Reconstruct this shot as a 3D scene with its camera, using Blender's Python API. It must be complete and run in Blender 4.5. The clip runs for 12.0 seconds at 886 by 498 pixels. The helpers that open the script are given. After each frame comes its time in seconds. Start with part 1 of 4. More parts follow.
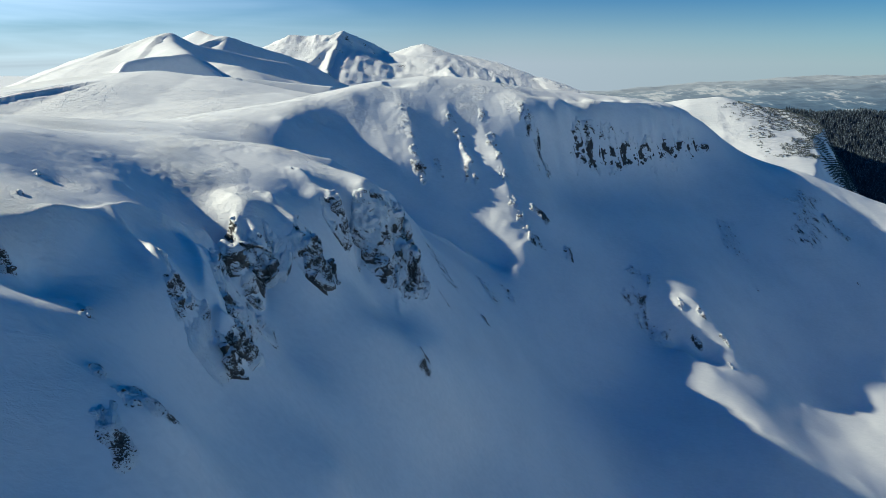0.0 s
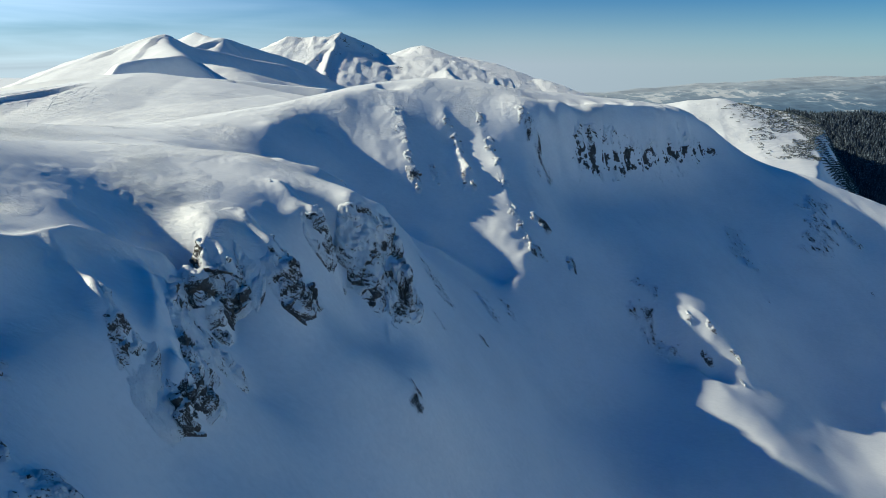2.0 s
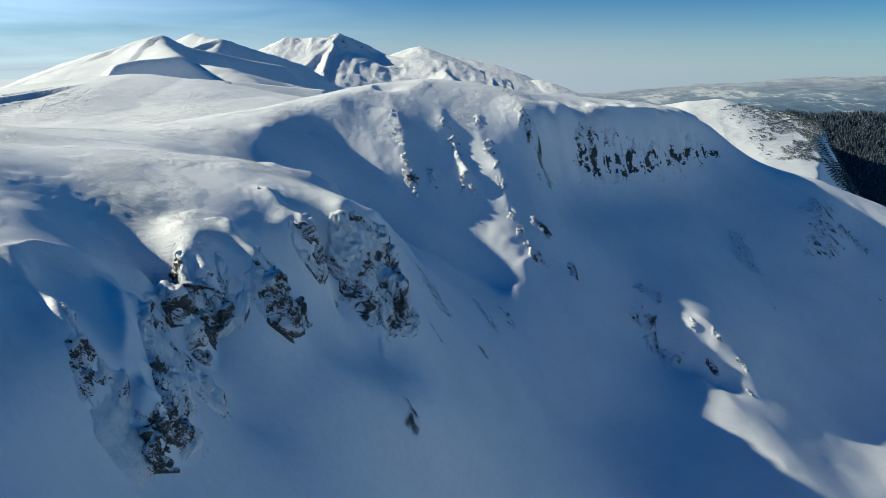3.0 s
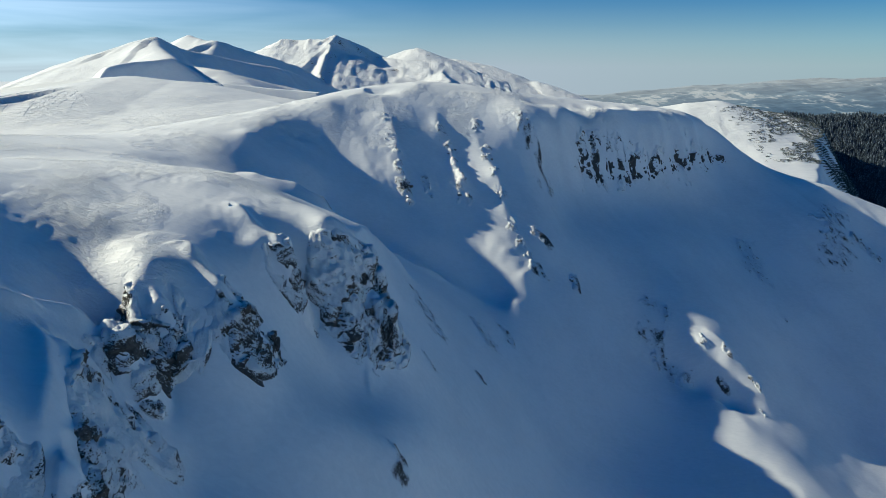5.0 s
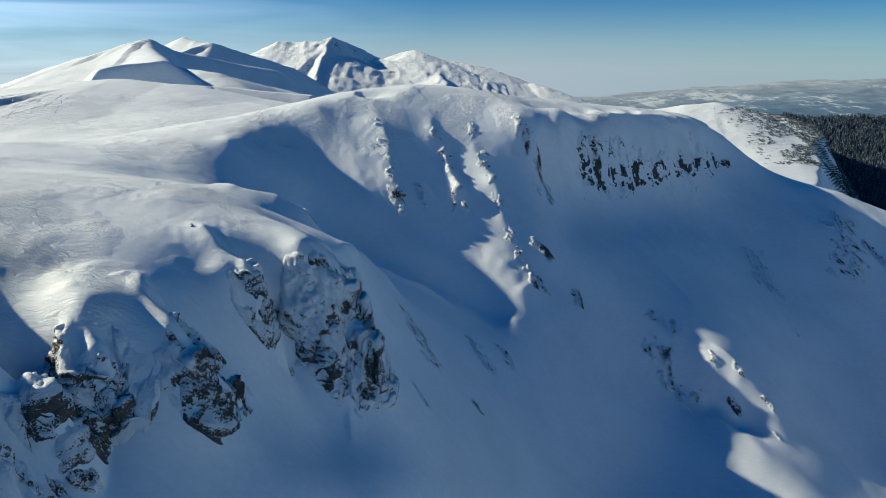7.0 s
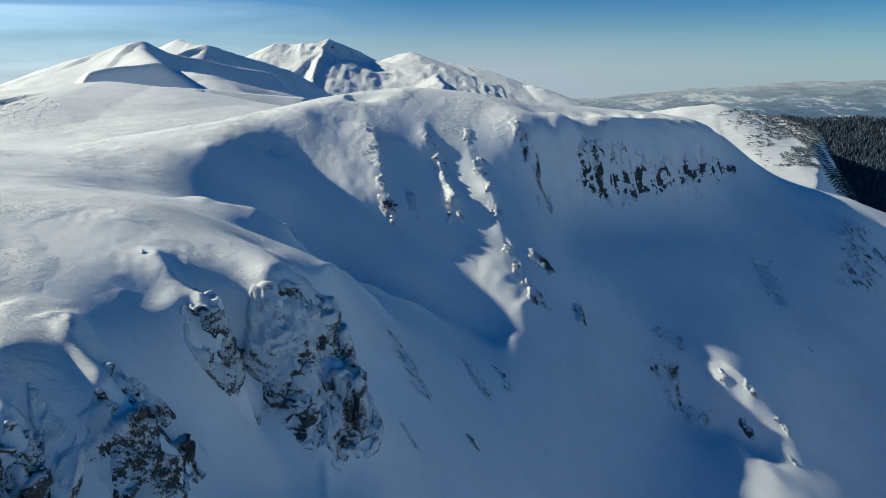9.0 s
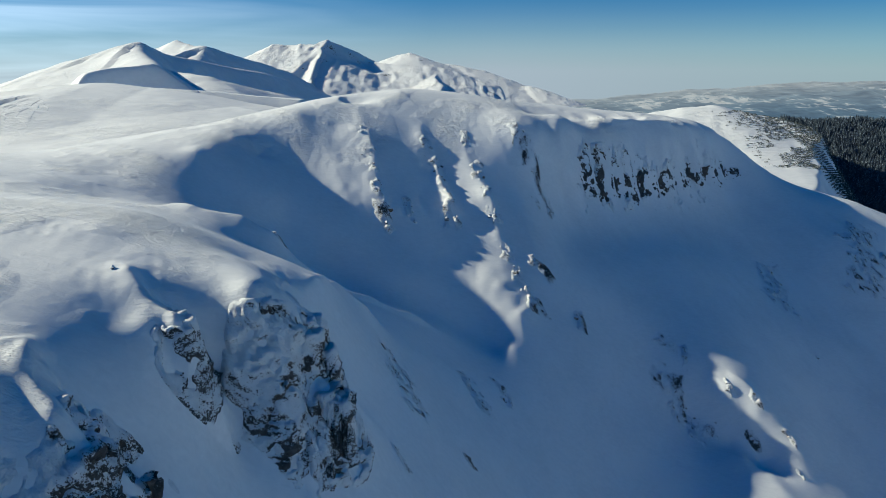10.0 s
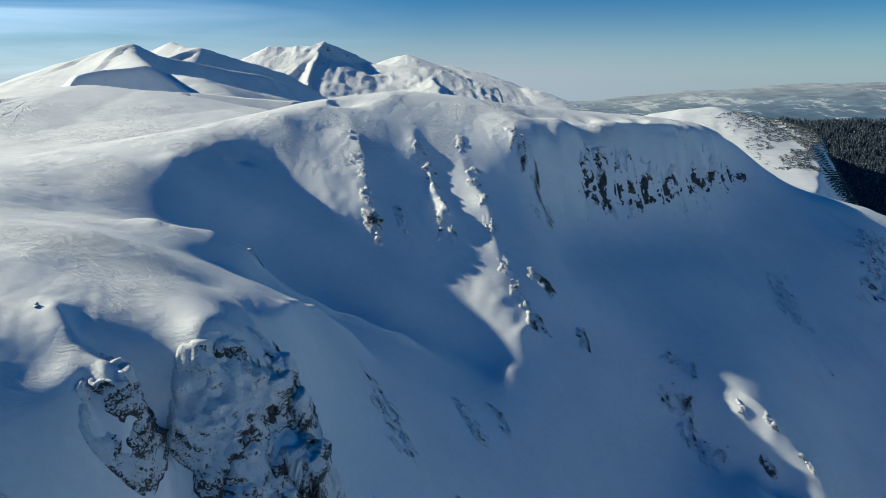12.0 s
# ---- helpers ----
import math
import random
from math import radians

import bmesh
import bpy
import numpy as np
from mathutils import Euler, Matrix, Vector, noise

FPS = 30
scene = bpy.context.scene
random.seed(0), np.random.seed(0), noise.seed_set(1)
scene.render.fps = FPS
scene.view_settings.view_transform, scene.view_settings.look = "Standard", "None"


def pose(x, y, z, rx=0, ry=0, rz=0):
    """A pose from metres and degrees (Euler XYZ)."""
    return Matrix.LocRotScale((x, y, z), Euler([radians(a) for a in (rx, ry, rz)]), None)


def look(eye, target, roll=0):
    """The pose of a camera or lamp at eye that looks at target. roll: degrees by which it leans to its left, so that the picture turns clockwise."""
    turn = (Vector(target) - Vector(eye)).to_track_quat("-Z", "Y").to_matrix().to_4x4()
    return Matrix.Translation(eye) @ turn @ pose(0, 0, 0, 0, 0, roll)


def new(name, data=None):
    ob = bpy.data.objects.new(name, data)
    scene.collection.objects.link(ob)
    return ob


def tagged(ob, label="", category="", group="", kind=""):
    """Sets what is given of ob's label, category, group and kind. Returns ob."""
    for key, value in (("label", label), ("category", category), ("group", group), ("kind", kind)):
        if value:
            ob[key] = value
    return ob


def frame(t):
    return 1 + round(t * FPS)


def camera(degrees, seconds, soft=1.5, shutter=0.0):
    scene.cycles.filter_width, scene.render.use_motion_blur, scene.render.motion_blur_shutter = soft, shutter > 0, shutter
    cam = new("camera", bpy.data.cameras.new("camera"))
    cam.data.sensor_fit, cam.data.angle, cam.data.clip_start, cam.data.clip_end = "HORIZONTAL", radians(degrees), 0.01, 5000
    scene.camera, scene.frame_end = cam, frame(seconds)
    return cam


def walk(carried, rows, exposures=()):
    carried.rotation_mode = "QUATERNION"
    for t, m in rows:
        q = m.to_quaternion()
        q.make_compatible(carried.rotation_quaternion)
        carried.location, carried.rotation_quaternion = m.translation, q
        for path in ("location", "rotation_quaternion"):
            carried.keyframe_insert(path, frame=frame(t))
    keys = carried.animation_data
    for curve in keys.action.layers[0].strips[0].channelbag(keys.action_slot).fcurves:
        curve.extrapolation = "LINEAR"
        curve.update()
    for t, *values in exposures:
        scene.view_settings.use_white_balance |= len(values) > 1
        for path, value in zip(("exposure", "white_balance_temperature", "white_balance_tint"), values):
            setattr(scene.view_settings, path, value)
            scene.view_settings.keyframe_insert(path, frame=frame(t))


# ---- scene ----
# camera: a drone on a level glide along the rim; rows are seconds, x, y, z, pitch, roll, yaw
cam = camera(70.50, 12.0, soft=0.6)
PATH = [
    (0.0, 0.000, 0.000, 200.000, -16.519, -0.003, 0.000),
    (1.0, 0.524, 6.857, 200.015, -16.457, -0.036, -0.048),
    (2.0, 0.978, 13.706, 200.025, -16.392, -0.069, -0.123),
    (3.0, 1.409, 20.529, 200.041, -16.325, -0.103, -0.217),
    (4.0, 1.855, 27.310, 200.070, -16.255, -0.136, -0.325),
    (5.0, 2.344, 34.040, 200.117, -16.180, -0.169, -0.440),
    (6.0, 2.893, 40.711, 200.179, -16.102, -0.202, -0.558),
    (7.0, 3.512, 47.322, 200.254, -16.021, -0.236, -0.676),
    (8.0, 4.199, 53.873, 200.332, -15.939, -0.269, -0.791),
    (9.0, 4.944, 60.370, 200.401, -15.857, -0.302, -0.901),
    (10.0, 5.726, 66.820, 200.443, -15.777, -0.335, -1.006),
    (11.0, 6.514, 73.238, 200.439, -15.701, -0.368, -1.105),
    (12.0, 7.268, 79.639, 200.364, -15.633, -0.402, -1.199),
]
walk(cam, [(t, look((x, y, z), Vector((x, y, z)) + Euler((radians(90 + pitch), 0, radians(yaw))).to_matrix() @ Vector((0, 0, -50)), roll)) for t, x, y, z, pitch, roll, yaw in PATH], [(0.0, 0.57, 5100, -1.5), (12.0, 0.46, 5100, -1.5)])

# ---- light: low winter sun from ahead on the left, clear sky with haze and thin cirrus ----
SUN_AZ, SUN_EL = -76.0, 28.2        # degrees; azimuth from +y, negative to the left
sun_dir = Vector((math.sin(radians(SUN_AZ)) * math.cos(radians(SUN_EL)), math.cos(radians(SUN_AZ)) * math.cos(radians(SUN_EL)), math.sin(radians(SUN_EL))))
sun = new("sun", bpy.data.lights.new("sun", "SUN"))
sun.data.energy, sun.data.angle, sun.data.color = 5.0, radians(0.8), (1.0, 0.77, 0.48)
sun.matrix_world = look(sun_dir * 1000, (0, 0, 0))


def node(tree, kind, **values):
    """A node with its inputs set by name (or index after an underscore) and its properties by attribute."""
    n = tree.nodes.new(kind)
    for key, value in values.items():
        slot = int(key[1:]) if key[0] == "_" else key.replace("_", " ")
        n.inputs[slot].default_value = value
    return n


def ramp(tree, source, stops, interpolation="LINEAR"):
    n = tree.nodes.new("ShaderNodeValToRGB")
    n.color_ramp.interpolation = interpolation
    while len(n.color_ramp.elements) < len(stops):
        n.color_ramp.elements.new(0.5)
    for e, (at, colour) in zip(n.color_ramp.elements, stops):
        e.position, e.color = at, (*colour, 1) if len(colour) == 3 else (colour[0], colour[0], colour[0], 1)
    tree.links.new(source, n.inputs[0])
    return n


def mixed(tree, factor, a, b):
    """Colour a turned into b by the factor; each a socket or a colour."""
    n = tree.nodes.new("ShaderNodeMix")
    n.data_type = "RGBA"
    for slot, value in ((0, factor), (6, a), (7, b)):
        if isinstance(value, bpy.types.NodeSocket):
            tree.links.new(value, n.inputs[slot])
        else:
            n.inputs[slot].default_value = value if slot == 0 else (*value, 1)
    return n.outputs[2]


def maths(tree, op, a, b=0.0, clamp=False):
    n = tree.nodes.new("ShaderNodeMath")
    n.operation, n.use_clamp = op, clamp
    for slot, value in ((0, a), (1, b)):
        if isinstance(value, bpy.types.NodeSocket):
            tree.links.new(value, n.inputs[slot])
        else:
            n.inputs[slot].default_value = value
    return n.outputs[0]


world = bpy.data.worlds.new("winter_sky")
scene.world, world.use_nodes = world, True
wt = world.node_tree
wt.nodes.clear()
sky = wt.nodes.new("ShaderNodeTexSky")
sky.sky_type, sky.sun_disc, sky.sun_elevation, sky.sun_rotation = "NISHITA", False, radians(SUN_EL), radians(SUN_AZ)
sky.altitude, sky.air_density, sky.dust_density, sky.ozone_density = 1800, 1.0, 0.3, 4.0
coord = wt.nodes.new("ShaderNodeTexCoord")
split = wt.nodes.new("ShaderNodeSeparateXYZ")
wt.links.new(coord.outputs["Generated"], split.inputs[0])
stretch = node(wt, "ShaderNodeMapping", Scale=(1.1, 1.1, 15.0), Rotation=(0.0, radians(-4), 0.0))
wt.links.new(coord.outputs["Generated"], stretch.inputs[0])
streaks = node(wt, "ShaderNodeTexNoise", Scale=2.2, Detail=4.0, Roughness=0.48, Distortion=0.5)
wt.links.new(stretch.outputs[0], streaks.inputs["Vector"])
veil = ramp(wt, streaks.outputs["Fac"], [(0.3, (0.1,)), (0.66, (1.0,))])
# thin cirrus on the sun's side of the sky only
side = ramp(wt, maths(wt, "MULTIPLY", split.outputs[0], -1.0), [(0.0, (0.0,)), (0.5, (0.85,))])
low = ramp(wt, split.outputs[2], [(0.08, (1.0,)), (0.3, (0.2,))])
veil_strength = maths(wt, "MULTIPLY", veil.outputs[0], maths(wt, "MULTIPLY", side.outputs[0], low.outputs[0]))
bright = node(wt, "ShaderNodeHueSaturation", Saturation=0.42, Value=1.65)
wt.links.new(sky.outputs[0], bright.inputs["Color"])
# winter haze lying along the horizon
haze = ramp(wt, split.outputs[2], [(0.0, (0.92,)), (0.03, (0.7,)), (0.06, (0.44,)), (0.1, (0.2,)), (0.16, (0.04,)), (0.25, (0.0,))])
clear = node(wt, "ShaderNodeHueSaturation", Saturation=1.85, Value=1.0)
wt.links.new(sky.outputs[0], clear.inputs["Color"])
thin = ramp(wt, split.outputs[0], [(0.1, (1.0,)), (0.6, (0.74,))])
deep = node(wt, "ShaderNodeMix")
deep.data_type, deep.blend_type = "RGBA", "MULTIPLY"
deep.inputs[0].default_value, deep.inputs[7].default_value = 1.0, (0.57, 1.0, 0.98, 1)
wt.links.new(clear.outputs[0], deep.inputs[6])
hazy = mixed(wt, maths(wt, "MULTIPLY", haze.outputs[0], thin.outputs[0]), deep.outputs[2], (8.6, 8.1, 7.9))
cloudy = mixed(wt, veil_strength, hazy, bright.outputs[0])
backing = node(wt, "ShaderNodeBackground", Strength=0.042)
wt.links.new(cloudy, backing.inputs["Color"])
wt.links.new(backing.outputs[0], wt.nodes.new("ShaderNodeOutputWorld").inputs[0])


# ---- materials ----
def material(name, rough=0.6):
    m = bpy.data.materials.new(name)
    m.use_nodes = True
    shader = m.node_tree.nodes["Principled BSDF"]
    shader.inputs["Roughness"].default_value = rough
    return m, m.node_tree, shader


def place(tree, scale=(1, 1, 1)):
    geo = tree.nodes.new("ShaderNodeNewGeometry")
    mapping = node(tree, "ShaderNodeMapping", Scale=scale)
    tree.links.new(geo.outputs["Position"], mapping.inputs[0])
    return mapping.outputs[0], geo


def noise_at(tree, where, scale, detail=5.0, rough=0.55, distortion=0.0):
    n = node(tree, "ShaderNodeTexNoise", Scale=scale, Detail=detail, Roughness=rough, Distortion=distortion)
    tree.links.new(where, n.inputs["Vector"])
    return n.outputs["Fac"]


def relief(tree, shader, height, strength, distance):
    b = node(tree, "ShaderNodeBump", Strength=strength, Distance=distance)
    tree.links.new(height, b.inputs["Height"])
    tree.links.new(b.outputs[0], shader.inputs["Normal"])


SNOW, SNOW_OLD = (0.80, 0.82, 0.85), (0.70, 0.73, 0.77)


def snow_material(name, grain=1.0, depth=0.6, top=False):
    """Wind-packed snow: pale drifts and crust, sastrugi drawn out across the wind."""
    m, t, s = material(name, 0.62)
    where, _ = place(t)
    drawn, _ = place(t, (0.45, 1.3, 1.0))
    broad, crust = noise_at(t, where, 0.05 * grain, 4), noise_at(t, drawn, 0.9 * grain, 6, 0.62, 0.6)
    tone = maths(t, "MULTIPLY_ADD", crust, 0.45)
    t.nodes[-1].inputs[2].default_value = 0.0
    tone = maths(t, "ADD", tone, maths(t, "MULTIPLY", broad, 0.55))
    t.links.new(ramp(t, tone, [(0.36, SNOW_OLD), (0.58, SNOW)]).outputs[0], s.inputs["Base Color"])
    fine = noise_at(t, drawn, 3.2 * grain, 5, 0.65, 0.8)
    scoured = ramp(t, noise_at(t, where, 0.045 * grain, 3), [(0.44, (0.08,)), (0.64, (1.0,))]).outputs[0]
    rise = maths(t, "ADD", crust, maths(t, "MULTIPLY", fine, 0.45))
    if top:
        # the wind scours the high ground, the sheltered bowls lie smooth
        high = node(t, "ShaderNodeSeparateXYZ")
        t.links.new(where, high.inputs[0])
        scoured = maths(t, "MULTIPLY", scoured, ramp(t, maths(t, "DIVIDE", high.outputs[2], 200.0), [(0.83, (0.12,)), (0.885, (1.0,))]).outputs[0])
    relief(t, s, maths(t, "MULTIPLY", rise, scoured), 1.0, depth)
    return m


def stone_colour(t, where, flat, scale, tint):
    beds, lumps = noise_at(t, flat, 0.7 * scale, 7, 0.65, 0.4), noise_at(t, where, 2.6 * scale, 6, 0.6)
    stone = ramp(t, maths(t, "ADD", maths(t, "MULTIPLY", beds, 0.55), maths(t, "MULTIPLY", lumps, 0.45)),
                 [(0.36, tuple(c * 0.3 for c in tint)), (0.5, tint), (0.64, tuple(c * 2.0 for c in tint))])
    lichen = ramp(t, noise_at(t, where, 0.35 * scale, 3), [(0.5, (0.0,)), (0.72, (0.5,))])
    return mixed(t, lichen.outputs[0], stone.outputs[0], (0.1, 0.088, 0.06)), beds, lumps


def rock_material(name, cover, scale=1.0, tint=(0.085, 0.075, 0.068)):
    """Dark layered rock with wind-blown snow stuck to ledges and into cracks; cover: how much of it is plastered."""
    m, t, s = material(name, 0.85)
    where, geo = place(t)
    flat, _ = place(t, (0.6, 0.6, 2.6))
    stone, beds, lumps = stone_colour(t, where, flat, scale, tint)
    up = node(t, "ShaderNodeSeparateXYZ")
    t.links.new(geo.outputs["Normal"], up.inputs[0])
    cracks = noise_at(t, flat, 1.5 * scale, 6, 0.7, 0.8)
    stuck = maths(t, "ADD", maths(t, "MULTIPLY", up.outputs[2], 0.75), maths(t, "MULTIPLY", maths(t, "SUBTRACT", cracks, 0.5), 2.2))
    stuck = maths(t, "ADD", stuck, maths(t, "MULTIPLY", maths(t, "SUBTRACT", noise_at(t, where, 0.22 * scale, 3), 0.5), 2.0))
    stuck = ramp(t, maths(t, "ADD", stuck, cover), [(0.46, (0.0,)), (0.54, (1.0,))]).outputs[0]
    t.links.new(mixed(t, stuck, stone, SNOW), s.inputs["Base Color"])
    relief(t, s, maths(t, "ADD", maths(t, "ADD", beds, lumps), maths(t, "MULTIPLY", stuck, 0.35)), 0.8, 0.35 / scale)
    return m


def face_material(name, tint=(0.058, 0.058, 0.06)):
    """A snow-plastered face: rock shows where the surface was left bare by the wind (the mesh's own "bare" layer), in ragged teeth and cracks."""
    m, t, s = material(name, 0.75)
    where, geo = place(t)
    flat, _ = place(t, (0.9, 0.9, 1.3))
    stone, beds, lumps = stone_colour(t, where, flat, 1.0, tint)
    layer = t.nodes.new("ShaderNodeAttribute")
    layer.attribute_name = "bare"
    teeth, grit = noise_at(t, flat, 2.6, 7, 0.7, 1.2), noise_at(t, where, 5.0, 4, 0.6)
    up = node(t, "ShaderNodeSeparateXYZ")
    t.links.new(geo.outputs["Normal"], up.inputs[0])
    show = maths(t, "ADD", layer.outputs["Fac"], maths(t, "MULTIPLY", maths(t, "SUBTRACT", teeth, 0.5), 3.6))
    show = maths(t, "ADD", show, maths(t, "MULTIPLY", maths(t, "SUBTRACT", grit, 0.5), 2.4))
    show = maths(t, "SUBTRACT", show, maths(t, "MULTIPLY", maths(t, "SUBTRACT", up.outputs[2], 0.3), 1.3))
    show = ramp(t, show, [(0.46, (0.0,)), (0.52, (1.0,))]).outputs[0]
    snow_fill = ramp(t, noise_at(t, where, 0.6, 5), [(0.35, SNOW_OLD), (0.6, SNOW)])
    t.links.new(mixed(t, show, snow_fill.outputs[0], stone), s.inputs["Base Color"])
    height = maths(t, "ADD", maths(t, "MULTIPLY", maths(t, "ADD", beds, lumps), 0.5), maths(t, "MULTIPLY", show, -0.5))
    relief(t, s, maths(t, "ADD", height, maths(t, "MULTIPLY", grit, 0.4)), 1.0, 0.45)
    return m


snow = snow_material("wind_packed_snow", depth=0.75, top=True)
snow_far = snow_material("distant_snow", 0.12, 2.5)
rock = rock_material("snowy_rock", 0.36)
rock_bare = rock_material("bare_rock", 0.10)
rock_plastered = rock_material("plastered_rock", 0.58)
face_rock = face_material("snow_plastered_face")
rock_far = rock_material("distant_rock", 0.36, 0.07, (0.12, 0.115, 0.11))


# ---- noise for the land, on arrays of places ----
def lattice(i, j, k, seed):
    v = np.sin(i * 127.1 + j * 311.7 + k * 74.7 + seed * 53.3) * 43758.5453
    return v - np.floor(v)


def value_noise(x, y, z=0.0, seed=0):
    x, y, z = np.broadcast_arrays(np.asarray(x, float), y, z)
    i, j, k = np.floor(x), np.floor(y), np.floor(z)
    u, v, w = (f * f * f * (f * (f * 6 - 15) + 10) for f in (x - i, y - j, z - k))
    total = 0.0
    for a in (0, 1):
        for b in (0, 1):
            for c in (0, 1):
                total = total + (u if a else 1 - u) * (v if b else 1 - v) * (w if c else 1 - w) * lattice(i + a, j + b, k + c, seed)
    return total * 2 - 1


def fbm(x, y, z=0.0, octaves=4, seed=0, gain=0.5):
    total, size = 0.0, 1.0
    for n in range(octaves):
        total = total + size * value_noise(np.asarray(x) * 2.03**n, np.asarray(y) * 2.03**n, np.asarray(z) * 2.03**n, seed + n)
        size *= gain
    return total


def ridged(x, y, z=0.0, octaves=4, seed=0):
    total, size = 0.0, 1.0
    for n in range(octaves):
        total = total + size * (1 - 2 * np.abs(value_noise(np.asarray(x) * 2.1**n, np.asarray(y) * 2.1**n, np.asarray(z) * 2.1**n, seed + n)))
        size *= 0.5
    return total


def blocks(x, y, z, seed=0):
    """Broken rock: a height for each cell and the distance to the next cell's edge."""
    i, j, k = np.floor(x), np.floor(y), np.floor(z)
    first, second, height = np.full(x.shape, 9.0), np.full(x.shape, 9.0), np.zeros(x.shape)
    for a in (-1, 0, 1):
        for b in (-1, 0, 1):
            for c in (-1, 0, 1):
                p, q, r = i + a, j + b, k + c
                d = np.sqrt((p + lattice(p, q, r, seed) - x) ** 2 + (q + lattice(p, q, r, seed + 1) - y) ** 2 + (r + lattice(p, q, r, seed + 2) - z) ** 2)
                near = d < first
                second = np.where(near, first, np.minimum(second, d))
                height = np.where(near, lattice(p, q, r, seed + 3), height)
                first = np.where(near, d, first)
    return height, second - first


def ease(a, b, x):
    f = np.clip((np.asarray(x, float) - a) / (b - a), 0, 1)
    return f * f * (3 - 2 * f)


